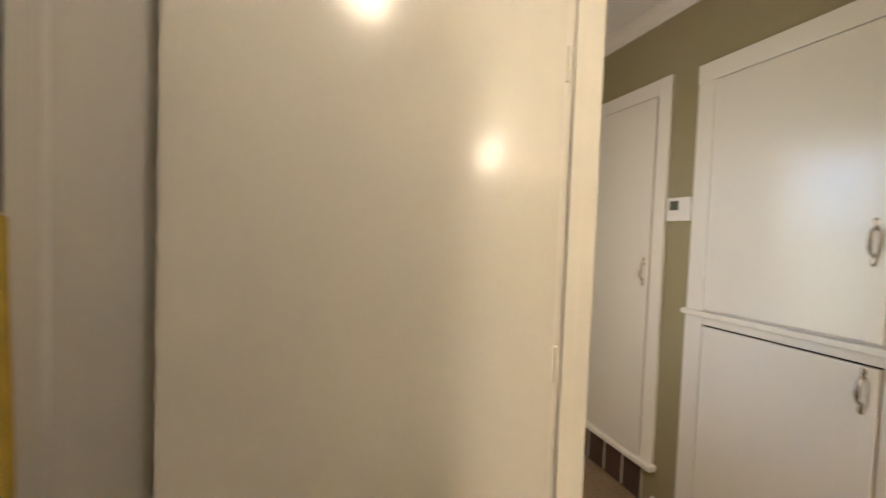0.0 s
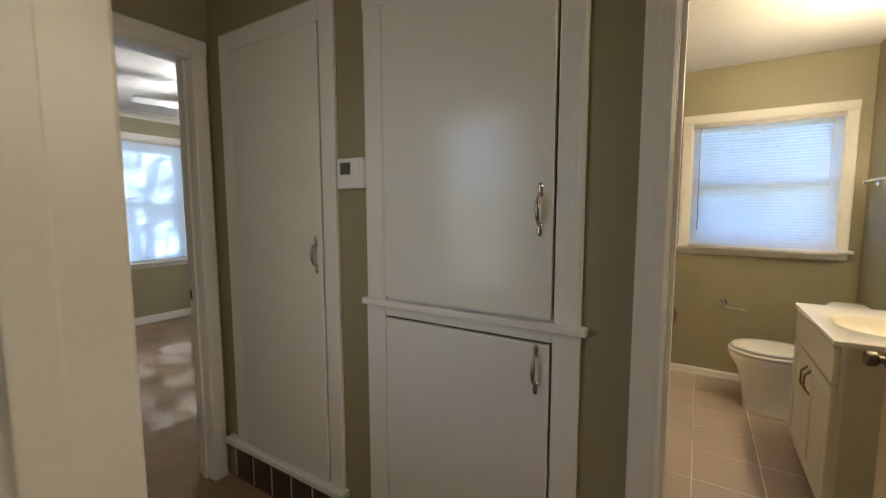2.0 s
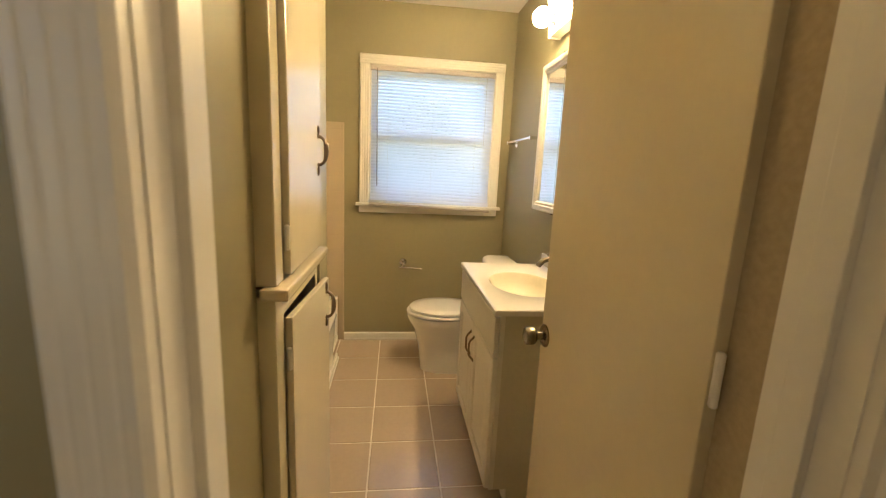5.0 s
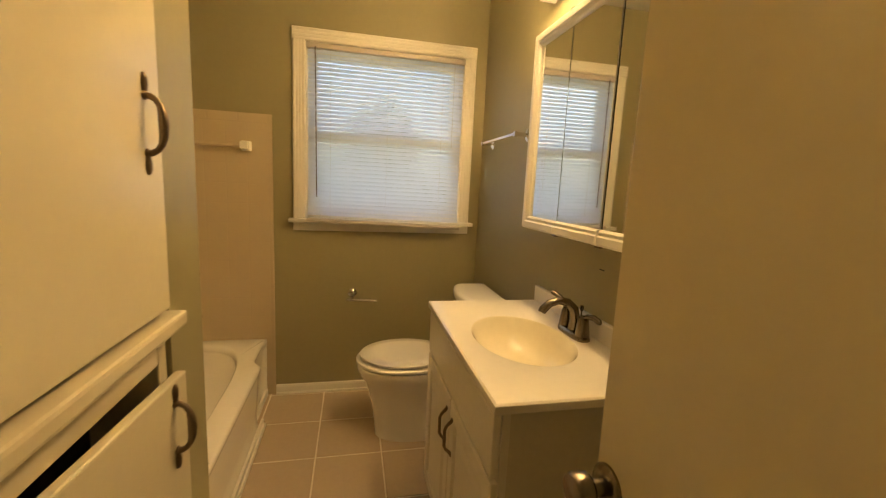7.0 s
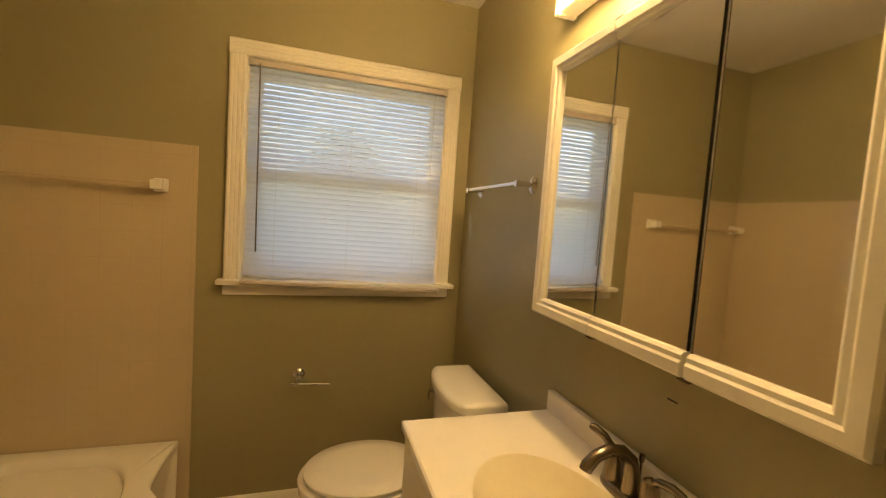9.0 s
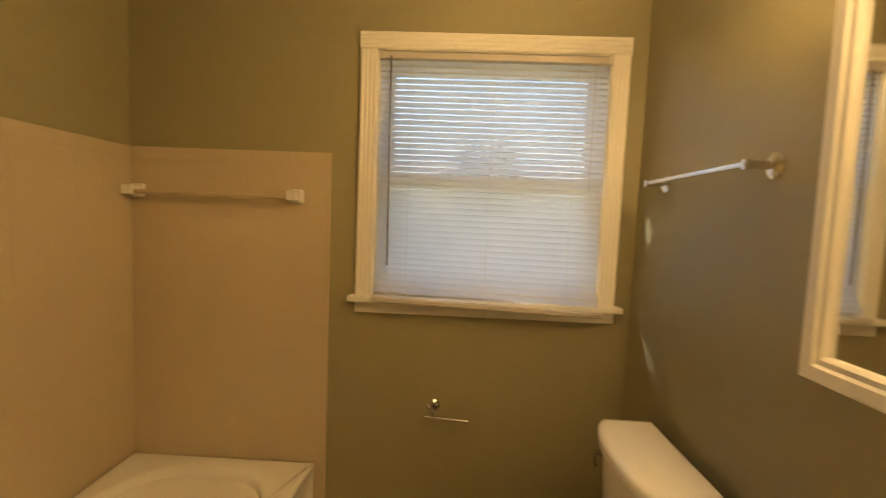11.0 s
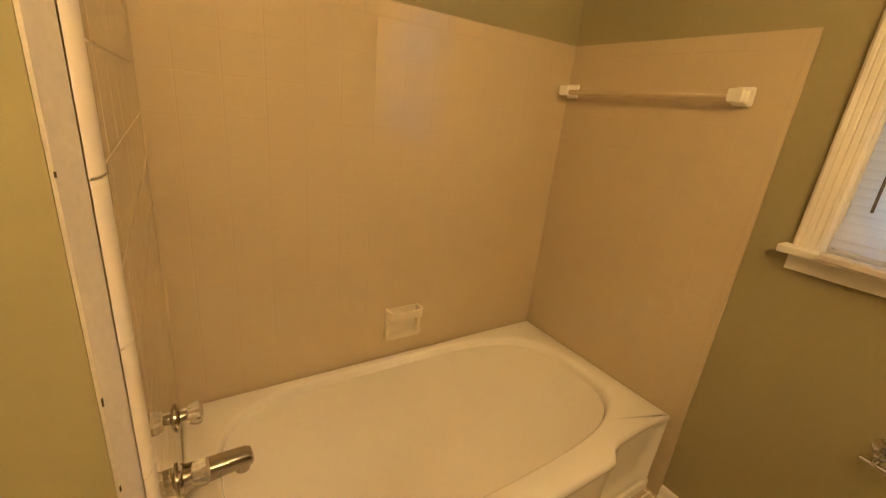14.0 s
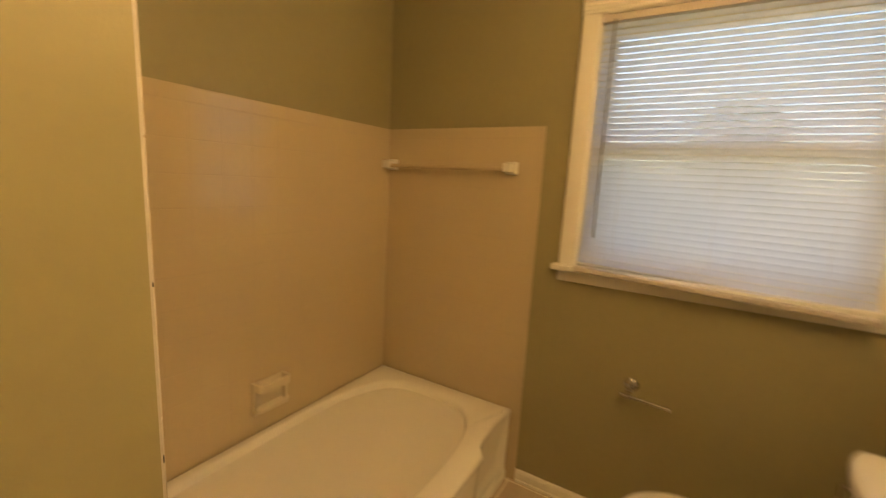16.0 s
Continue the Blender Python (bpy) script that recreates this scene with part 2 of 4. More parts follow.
RD0, RD1 = 0.56, 1.485            # first doorway
BY = 6.65                         # bedroom's window wall
BX0, BX1 = -2.07, -1.17           # bedroom window opening
BZ0, BZ1 = 0.74, 2.19
WY0, WY1, WZ0, WZ1 = 0.20, 1.10, 1.07, 2.035
TOP = 2.62

structure("wall_bath_window", boxes((0, 0.16, -0.06, WY0, 0, TOP), (0, 0.16, WY1, TY + 0.12, 0, TOP), (0, 0.16, WY0, WY1, 0, WZ0), (0, 0.16, WY0, WY1, WZ1, TOP)), WALL, "sage-grey painted bathroom wall round the window")
structure("wall_bath_mirror", boxes((XB, 0, -0.06, MW, 0, TOP)), WALL, "sage-grey painted wall behind the vanity")
structure("wall_tub", boxes((-1.69, 0, TY, TY + 0.12, 0, TOP)), WALL, "sage-grey painted wall above the tub tiles")
structure("wall_taps", boxes((-1.69, FX - 0.008, PY, TY, 0, TOP)), WALL, "painted wall end beside the tub alcove")
structure("wall_bath_cupboard", boxes((XB, -2.19, 1.2, 1.29, 0, TOP), (-2.19, -1.69, 1.2, 1.29, 2.06, TOP)), WALL, "sage-grey painted wall round the built-in cupboard")
structure("wall_hall_east", boxes((XW, XB, -2.7, BD0, 0, TOP), (XW, XB, BD1, NY0, 0, TOP), (XW, XB, BD0, BD1, 2.05, TOP)), WALL, "sage-grey painted hall wall with built-in cupboards")
structure("wall_hall_west", boxes((HW0, HW1, -2.7, RD0, 0, TOP), (HW0, HW1, RD1, HY0, 0, TOP), (HW0, HW1, HY1, NY0, 0, TOP), (HW0, HW1, HY0, HY1, 0, HZ0), (HW0, HW1, HY0, HY1, HZ1, TOP), (HW0, HW1, RD0, RD1, 2.05, TOP)), WALL, "sage-grey painted hall wall with a doorway")
structure("wall_hall_north", boxes((-5.0, ND0, NY0, NY1, 0, TOP), (ND1, -0.4, NY0, NY1, 0, TOP), (ND0, ND1, NY0, NY1, 2.08, TOP)), WALL, "sage-grey painted wall with the bedroom doorway")
structure("wall_hall_south", boxes((HW0, XB, -2.82, -2.7, 0, TOP)), WALL, "plain painted wall closing the hall")
structure("wall_room_north", boxes((-4.9, HW0, 1.56, 1.685, 0, TOP), (-6.3, -5.62, 1.56, 1.685, 0, TOP), (-5.62, -4.9, 1.56, 1.685, 2.05, TOP)), WALL, "painted wall behind the open door")
structure("wall_room_west", boxes((-6.42, -6.3, -2.1, 1.685, 0, TOP)), WALL, "plain painted wall closing the first room")
structure("wall_room_south", boxes((-6.3, HW0, -2.1, -1.98, 0, TOP)), WALL, "plain painted wall closing the first room")
structure("wall_closet", boxes((-5.7, -4.75, 2.2, 2.3, 0, TOP), (-5.8, -5.7, 1.685, 2.3, 0, TOP), (-4.75, -4.65, 1.685, 2.3, 0, TOP)), DARKIN, "dark walls of a closet")
structure("wall_bedroom_window", boxes((-5.0, BX0, BY, BY + 0.16, 0, TOP), (BX1, -0.4, BY, BY + 0.16, 0, TOP), (BX0, BX1, BY, BY + 0.16, 0, BZ0), (BX0, BX1, BY, BY + 0.16, BZ1, TOP)), WALL, "sage-grey painted bedroom wall round the window")
structure("wall_bedroom_east", boxes((-0.4, -0.28, NY0, BY + 0.16, 0, TOP)), WALL, "plain painted bedroom wall")
structure("wall_bedroom_west", boxes((-5.12, -5.0, NY0, BY + 0.16, 0, TOP)), WALL, "plain painted bedroom wall")

structure("floor_bath", boxes((XB - 0.06, 0.0, MW, TY, -0.12, 0.0022)), GROUTF, "pale grout bed under the bathroom tiles", "floor")
structure("floor_hall", boxes((HW0 - 0.001, XB - 0.06, -2.7, NY1, -0.12, 0.0)), CARPET, "brown cut-pile carpet in the hall", "floor")
structure("floor_bedroom", boxes((-5.0, -0.4, NY1, BY, -0.12, 0.0)), CARPET, "brown cut-pile carpet in the bedroom", "floor")
structure("floor_room", boxes((-6.3, HW0 - 0.001, -1.98, 1.56, -0.12, 0.0), (-5.7, -4.75, 1.56, 2.2, -0.12, 0.0)), CARPET, "brown cut-pile carpet in the first room", "floor")
structure("ceiling_bath", boxes((XB, 0, MW, TY, 2.45, 2.56)), CEIL, "flat white painted bathroom ceiling", "ceiling")
structure("ceiling_hall", boxes((HW1, XW, -2.7, NY0, 2.515, 2.62)), CEIL, "flat white painted hall ceiling", "ceiling")
structure("ceiling_bedroom", boxes((-5.0, -0.4, NY1, BY, 2.5, 2.62)), CEIL, "flat white painted bedroom ceiling", "ceiling")
structure("ceiling_room", boxes((-6.3, HW0, -1.98, 1.56, 2.5, 2.62), (-5.7, -4.75, 1.685, 2.2, 2.5, 2.62)), CEIL, "flat white painted ceiling", "ceiling")

# crown moulding in the hall and bedroom, as a coved strip
def crown(bm, a, b, inward, z):
    rings = []
    for p in (a, b):
        row = []
        for h, d in ((-0.07, 0.0), (-0.07, 0.008), (-0.045, 0.016), (-0.02, 0.04), (-0.01, 0.065), (0, 0.065), (0, 0.0)):
            row.append((p[0] + inward[0] * d, p[1] + inward[1] * d, z + h))
        rings.append(row)
    return loft(bm, rings)


bm = bmn()
crown(bm, (XW, -2.7), (XW, NY0), (-1, 0), 2.515)
crown(bm, (HW1, -2.7), (HW1, NY0), (1, 0), 2.515)
crown(bm, (HW1, NY0), (XW, NY0), (0, -1), 2.515)
structure("trim_crown_hall", bm, TRIM, "white coved crown moulding round the hall", "moulding")
bm = bmn()
crown(bm, (-5.0, BY), (-0.4, BY), (0, -1), 2.5)
crown(bm, (-0.4, NY1), (-0.4, BY), (-1, 0), 2.5)
structure("trim_crown_bedroom", bm, TRIM, "white coved crown moulding round the bedroom", "moulding")


def base_run(bm, axis, face, sign, u0, u1, h=0.062):
    rings = []
    for u in (u0, u1):
        rings.append([((face + sign * d, u, z) if axis == "x" else (u, face + sign * d, z)) for z, d in ((0.0, 0), (0.0, 0.016), (0.014, 0.016), (0.016, 0.011), (h - 0.014, 0.011), (h - 0.004, 0.007), (h, 0))])
    return loft(bm, rings)


bm = bmn()
base_run(bm, "x", 0.0, -1, 0.065, 1.272)
structure("baseboard_bath", bm, TRIM, "low white baseboard under the bathroom window", "baseboard")
bm = bmn()
base_run(bm, "x", XW, -1, 2.055, 2.20)
base_run(bm, "x", XW, -1, 1.155, 1.28)
base_run(bm, "x", XW, -1, -2.7, 0.37)
base_run(bm, "x", HW1, 1, 1.56, NY0)
structure("baseboard_hall", bm, TRIM, "low white baseboard in the hall", "baseboard")
bm = bmn()
base_run(bm, "y", BY, -1, -5.0, -0.4, 0.09)
base_run(bm, "x", -0.4, -1, NY1, BY, 0.09)
structure("baseboard_bedroom", bm, TRIM, "white baseboard in the bedroom", "baseboard")


# ---- doorways ----
def doorway_x(name, f0, f1, u0, u1, top, label, sides=(1, 1)):
    """Linings, stops and fluted casings of a doorway through a wall that faces along x."""
    t = thing(name, ((f0 + f1) / 2, (u0 + u1) / 2, 0), label, "door frame", kind="structure")
    bm = boxes((f0, f1, u1 - 0.002, u1 + 0.002, 0, top), (f0, f1, u0 - 0.002, u0 + 0.002, 0, top), (f0, f1, u0, u1, top - 0.02, top + 0.001))
    part("lining", bm, TRIM, t)
    m = (f0 + f1) / 2
    part("door_stop", boxes((m - 0.018, m + 0.018, u1 - 0.014, u1 - 0.002, 0, top - 0.02), (m - 0.018, m + 0.018, u0 + 0.002, u0 + 0.014, 0, top - 0.02), bev=0.002), TRIM, t)
    for face, sign, on in ((f0, -1, sides[0]), (f1, 1, sides[1])):
        if on:
            bm = bmn()
            casing_upright(bm, "x", face, sign, u1, u1 + 0.072, 0, top + 0.0)
            part("casing", bm, TRIM, t)
            bm = bmn()
            casing_upright(bm, "x", face, sign, u0 - 0.072, u0, 0, top + 0.0)
            part("casing", bm, TRIM, t)
            bm = bmn()
            casing_head(bm, "x", face, sign, u0 - 0.072, u1 + 0.072, top, top + 0.072)
            part("casing", bm, TRIM, t)
    return t


doorway_x("door_frame_bath", XW, XB, BD0, BD1, 2.05, "white painted door frame with fluted casing", (1, 0))
doorway_x("door_frame_room", HW0, HW1, RD0, RD1, 2.05, "glossy white door frame of the first doorway", (1, 1))
t = thing("door_frame_bedroom", ((ND0 + ND1) / 2, NY0, 0), "white painted door frame of the bedroom", "door frame", kind="structure")
part("lining", boxes((ND1 - 0.002, ND1 + 0.002, NY0, NY1, 0, 2.08), (ND0 - 0.002, ND0 + 0.002, NY0, NY1, 0, 2.08), (ND0, ND1, NY0, NY1, 2.06, 2.082)), TRIM, t)
part("door_stop", boxes((ND1 - 0.014, ND1 - 0.002, NY0 + 0.04, NY0 + 0.075, 0, 2.06), (ND0 + 0.002, ND0 + 0.014, NY0 + 0.04, NY0 + 0.075, 0, 2.06), bev=0.002), TRIM, t)
part("strike_plate", boxes((ND1 - 0.006, ND1 - 0.0015, NY0 + 0.085, NY0 + 0.11, 0.92, 0.97)), NICKEL, t, "small metal strike plate")
for u in ((ND1, ND1 + 0.07), (ND0 - 0.07, ND0)):
    bm = bmn()
    casing_upright(bm, "y", NY0, -1, *u, 0, 2.08)
    part("casing", bm, TRIM, t)
bm = bmn()
casing_head(bm, "y", NY0, -1, ND0 - 0.07, ND1 + 0.07, 2.08, 2.15)
part("casing", bm, TRIM, t)


def knob(parent, at, way, material=NICKEL):
    bm = lathe(bmn(), at, way, [(0, 0.0335), (0.004, 0.0335), (0.009, 0.028), (0.011, 0.013), (0.028, 0.012), (0.031, 0.021), (0.036, 0.0255), (0.056, 0.0265), (0.062, 0.023), (0.064, 0.012), (0.0645, 0.001)], 24)
    return part("door_knob", bm, material, parent, "brushed nickel knob on a round rose", smooth=True)


def hinge(parent, x, y, z, name="hinge", mat_=TRIM, h=0.085):
    return part(name, lathe(bmn(), (x, y, z), (0, 0, 1), [(0, 0.004), (0.003, 0.0065), (h - 0.003, 0.0065), (h, 0.004)], 10), mat_, parent, "painted-over hinge knuckle")


# bath door, wide open against the vanity side
d = thing("bathroom_door", (-2.6, 0.44, 0), "plain cream painted flush door standing open into the bathroom", "door")
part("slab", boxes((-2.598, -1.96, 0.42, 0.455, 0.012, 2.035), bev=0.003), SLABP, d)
knob(d, (-1.992, 0.4555, 0.855), (0, 1, 0))
knob(d, (-1.992, 0.4195, 0.855), (0, -1, 0))
part("latch_plate", boxes((-1.961, -1.958, 0.426, 0.449, 0.825, 0.885)), NICKEL, d)
# strip across the hinge gap, its shade put into the colour
part("hinge_gap_strip", boxes((-2.667, -2.5985, 0.428, 0.434, 0.02, 2.03)), HINGEGAP, d, "brown strip standing in for the shaded door edge and gap at the hinges")
for z in (0.2, 1.0, 1.78):
    hinge(d, -2.605, 0.448, z)

# first door, open at a right angle into the first room
d = thing("room_door", (-3.9, 1.44, 0), "glossy white painted flush door standing open", "door")
part("slab", boxes((-4.69, -3.891, 1.425, 1.46, 0.012, 2.035), bev=0.003), DOOR, d)
for z in (0.2, 1.0, 1.7):
    hinge(d, -3.879, 1.437, z)

# white casing and a cloth at the closet opening beside it
t = thing("door_frame_closet", (-4.93, 1.56, 0), "white painted casing at the closet opening", "door frame", kind="structure")
bm = bmn()
casing_upright(bm, "y", 1.56, -1, -4.968, -4.9, 0, 2.05)
part("casing", bm, TRIM, t)
part("side_panel", boxes((-4.899, -4.6, 1.548, 1.56, 0, 2.05), bev=0.002), TRIM, t)
bm = bmn()
rings = []
for z, w in ((1.36, 0.02), (1.34, 0.05), (1.2, 0.055), (0.9, 0.06), (0.62, 0.065)):
    rings.append([(-5.0 + w * math.cos(a), 1.525 + 0.018 * math.sin(a) + 0.006 * math.sin(5 * a + z * 9), z) for a in (2 * math.pi * k / 18 for k in range(18))])
loft(bm, rings)
tagged(part("hanging_cloth", bm, YELLOW, smooth=True), "mustard-yellow cloth hanging in the closet opening", "cloth")


# ---- pulls ----
def pull(parent, at, out, material=PULL, length=0.15, name="pull"):
    """An upright bow pull with a swelling grip and flat rounded ends: at its middle on the door, out: the way that it stands off."""
    o, a = Vector(out), Vector(at)
    h = length / 2
    bm = bmn()
    bow = ((-0.56, 0.002, 0.0055), (-0.55, 0.008, 0.005), (-0.49, 0.015, 0.0046), (-0.38, 0.0205, 0.005), (-0.22, 0.0235, 0.0066), (0, 0.0245, 0.0076))
    bow += tuple((-z, d, r) for z, d, r in bow[-2::-1])
    tube(bm, [a + Vector((0, 0, z * h)) + o * d for z, d, _ in bow], [r for _, _, r in bow], 12)
    side = Vector((0, 0, 1)).cross(o)
    for s in (-1, 1):
        rings = []
        for z, w, t in ((0.47, 0.003, 0.002), (0.52, 0.0075, 0.004), (0.58, 0.0085, 0.005), (0.62, 0.0055, 0.0045), (0.66, 0.0058, 0.004), (0.76, 0.0078, 0.0055), (0.9, 0.0076, 0.005), (0.97, 0.0055, 0.0035), (1.0, 0.002, 0.0015)):
            c = a + Vector((0, 0, s * z * h))
            rings.append([c + side * w * u + o * t * v for u, v in ((-1, -0.1), (-0.8, 0.6), (-0.35, 1), (0.35, 1), (0.8, 0.6), (1, -0.1))])
        loft(bm, rings)
    return part(name, bm, material, parent, "", smooth=True)


# ---- hall cupboards ----
c = thing("hall_cupboard", (XW, 1.66, 0), "white painted built-in hall cupboard with an upper and a lower door", "cupboard")
bm = bmn()
casing_upright(bm, "x", XW, -1, 1.283, 1.357, 1.043, 2.05, 0.019)
part("casing", bm, TRIM, c)
bm = bmn()
casing_upright(bm, "x", XW, -1, 1.965, 2.053, 1.043, 2.05, 0.019)
part("casing", bm, TRIM, c)
part("casing", boxes((XW - 0.02, XW, 1.283, 2.053, 2.051, 2.135), bev=0.004), TRIM, c)
part("casing", boxes((XW - 0.019, XW, 1.283, 1.359, 0.0, 1.02), bev=0.003), TRIM, c)
part("casing", boxes((XW - 0.019, XW, 1.965, 2.053, 0.0, 1.02), bev=0.003), TRIM, c)
part("rail", boxes((XW - 0.017, XW, 1.3595, 1.9645, 0.985, 1.02), bev=0.002), TRIM, c)
part("plinth", boxes((XW - 0.017, XW, 1.3595, 1.9645, 0.0, 0.1), bev=0.002), TRIM, c)
part("ledge", boxes((XW - 0.038, XW, 1.264, 2.062, 1.02, 1.043), bev=0.004), TRIM, c)
part("panel", boxes((XW - 0.002, XW + 0.001, 1.3585, 1.966, 0.1, 2.052)), TRIM, c)
u = part("upper_door", boxes((XW - 0.024, XW - 0.004, 1.363, 1.959, 1.053, 2.046), bev=0.004), DOOR, c)
pull(u, (XW - 0.0245, 1.399, 1.363), (-1, 0, 0))
# black strips paint the shade of the gaps round both doors
part("gap_shade", boxes((XW - 0.0035, XW - 0.0018, 1.3588, 1.9655, 0.9765, 0.9848), (XW - 0.0035, XW - 0.0018, 1.3592, 1.3655, 0.101, 0.9764)), BLACK, c, "black strip for the shade in the gap round the door")
part("gap_shade", boxes((XW - 0.0035, XW - 0.0018, 1.3588, 1.3625, 1.05, 2.05)), BLACK, c)
u = part("lower_door", boxes((XW - 0.024, XW - 0.004, 1.366, 1.96, 0.106, 0.978), bev=0.004), DOOR, c)
pull(u, (XW - 0.0245, 1.403, 0.902), (-1, 0, 0))

c = thing("furnace_cupboard", (XW, 2.57, 0), "tall white painted single-door cupboard set above the hall floor", "cupboard")
part("casing", boxes((XW - 0.019, XW, 2.2, 2.274, 0.225, 2.155), bev=0.004), TRIM, c)
part("casing", boxes((XW - 0.019, XW, 2.85, 2.935, 0.225, 2.155), bev=0.004), TRIM, c)
part("casing", boxes((XW - 0.0185, XW, 2.2742, 2.8498, 2.075, 2.154), bev=0.003), TRIM, c)
part("sill", boxes((XW - 0.05, XW, 2.18, 3.0, 0.195, 0.225), bev=0.007), TRIM, c)
part("panel", boxes((XW - 0.002, XW + 0.001, 2.274, 2.851, 0.224, 2.076)), TRIM, c)
# black strip in place of the shade beside the furnace door
part("gap_shade", boxes((XW - 0.0035, XW - 0.0018, 2.2742, 2.2805, 0.226, 2.074)), BLACK, c, "black strip for the shade in the gap beside the door")
u = part("door", boxes((XW - 0.024, XW - 0.004, 2.281, 2.844, 0.23, 2.07), bev=0.004), DOOR, c)
pull(u, (XW - 0.0245, 2.312, 1.185), (-1, 0, 0))
part("kick_back", boxes((XW - 0.003, XW + 0.001, 2.27, 2.99, 0.0, 0.195)), GROUTF, c)
for k in range(5):
    part("kick_tile", boxes((XW - 0.012, XW - 0.002, 2.274 + k * 0.143, 2.274 + k * 0.143 + 0.122, 0.0, 0.178), bev=0.002), BROWN, c, "dark brown tile" if k == 0 else "")

t = thing("thermostat", (XW, 2.117, 1.44), "white plastic wall thermostat with a grey display", "thermostat")
part("body", boxes((XW - 0.03, XW, 2.052, 2.182, 1.441, 1.552), bev=0.005), PLAST, t)
part("display", boxes((XW - 0.0315, XW - 0.0295, 2.112, 2.162, 1.492, 1.536), bev=0.0005), LCD, t, "grey liquid-crystal display")
for k in range(2):
    part("button", boxes((XW - 0.0325, XW - 0.0295, 2.118 + 0.026 * k, 2.134 + 0.026 * k, 1.468, 1.478), bev=0.001), PLAST, t)
part("button_cover", boxes((XW - 0.0315, XW - 0.0295, 2.066, 2.10, 1.455, 1.54), bev=0.0008), PLAST, t)


# ---- windows and blinds ----
def sash_window(name, axis, face, out, u0, u1, z0, z1, label):
    """A double-hung window: lining, casing, stool, apron, two sashes with panes. out: the way to the open air along the axis."""
    cu = (u0 + u1) / 2

    def bx(a0, a1, b0, b1, c0, c1, bev=0.0):
        a0, a1 = sorted((face + out * a0, face + out * a1))
        return (a0, a1, b0, b1, c0, c1) if axis == "x" else (b0, b1, a0, a1, c0, c1)

    at = (face, cu, z0) if axis == "x" else (cu, face, z0)
    w = thing(name, at, label, "window", kind="structure")
    part("window_lining", boxes(bx(0, 0.158, u0, u0 + 0.012, z0, z1), bx(0, 0.158, u1 - 0.012, u1, z0, z1), bx(0, 0.158, u0 + 0.012, u1 - 0.012, z1 - 0.012, z1), bx(0.0, 0.158, u0 + 0.012, u1 - 0.012, z0 - 0.001, z0 + 0.012)), TRIM, w)
    for a, b in ((u0 - 0.066, u0 + 0.004), (u1 - 0.004, u1 + 0.066)):
        bm = bmn()
        casing_upright(bm, axis, face, -out, a, b, z0 + 0.004, z1, 0.022, 0.002)
        part("casing", bm, TRIM, w)
    bm = bmn()
    casing_head(bm, axis, face, -out, u0 - 0.066, u1 + 0.066, z1 - 0.004, z1 + 0.066, 0.023, 0.002)
    part("casing", bm, TRIM, w)
    part("window_sill", boxes(bx(-0.055, -0.0005, u0 - 0.088, u1 + 0.088, z0 - 0.018, z0 + 0.004), bev=0.005), TRIM, w)
    part("apron", boxes(bx(-0.018, -0.0005, u0 - 0.066, u1 + 0.066, z0 - 0.066, z0 - 0.0185), bev=0.003), TRIM, w)
    zm = (z0 + z1) / 2
    for name2, d0, a, b in (("upper_sash", 0.085, zm - 0.02, z1 - 0.012), ("lower_sash", 0.045, z0 + 0.012, zm + 0.02)):
        s = 0.045
        f = part(name2, boxes(bx(d0, d0 + 0.034, u0 + 0.013, u0 + 0.013 + s, a, b), bx(d0, d0 + 0.034, u1 - 0.013 - s, u1 - 0.013, a, b), bx(d0, d0 + 0.034, u0 + 0.013 + s, u1 - 0.013 - s, a, a + s), bx(d0, d0 + 0.034, u0 + 0.013 + s, u1 - 0.013 - s, b - s, b)), TRIM, w)
        p = part("pane", boxes(bx(d0 + 0.014, d0 + 0.018, u0 + 0.013 + s, u1 - 0.013 - s, a + s, b - s)), GLASS, f)
        p.visible_shadow = False
    return w


sash_window("window_1", "x", 0.0, 1, WY0, WY1, WZ0, WZ1, "white painted sash window with fluted casing in the bathroom")
# the hall window is added, only to hold the warm fill light
sash_window("window_3", "x", HW1, -1, HY0, HY1, HZ0, HZ1, "white painted sash window, unseen, added in the hall round the fill light")
sash_window("window_2", "y", BY, 1, BX0, BX1, BZ0, BZ1, "white painted sash window in the bedroom")


def slat_mesh(length, width, tilt, axis, material):
    """One curved vinyl slat, lying along y (axis 'x') or x (axis 'y')."""
    bm = bmn()
    rings = []
    for e in (-length / 2, length / 2):
        row = []
        for k in range(5):
            s = (k / 4 - 0.5) * width
            crown_ = 0.0022 * (1 - (2 * k / 4 - 1) ** 2)
            a, z = s * math.cos(tilt) - crown_ * math.sin(tilt), s * math.sin(tilt) + crown_ * math.cos(tilt)
            row.append((a, e, z) if axis == "x" else (e, a, z))
        rings.append(row)
    loft(bm, rings, cap=False, closed=False)
    me = bpy.data.meshes.new("slat")
    bm.to_mesh(me)
    bm.free()
    for p in me.polygons:
        p.use_smooth = True
    me.materials.append(material)
    return me


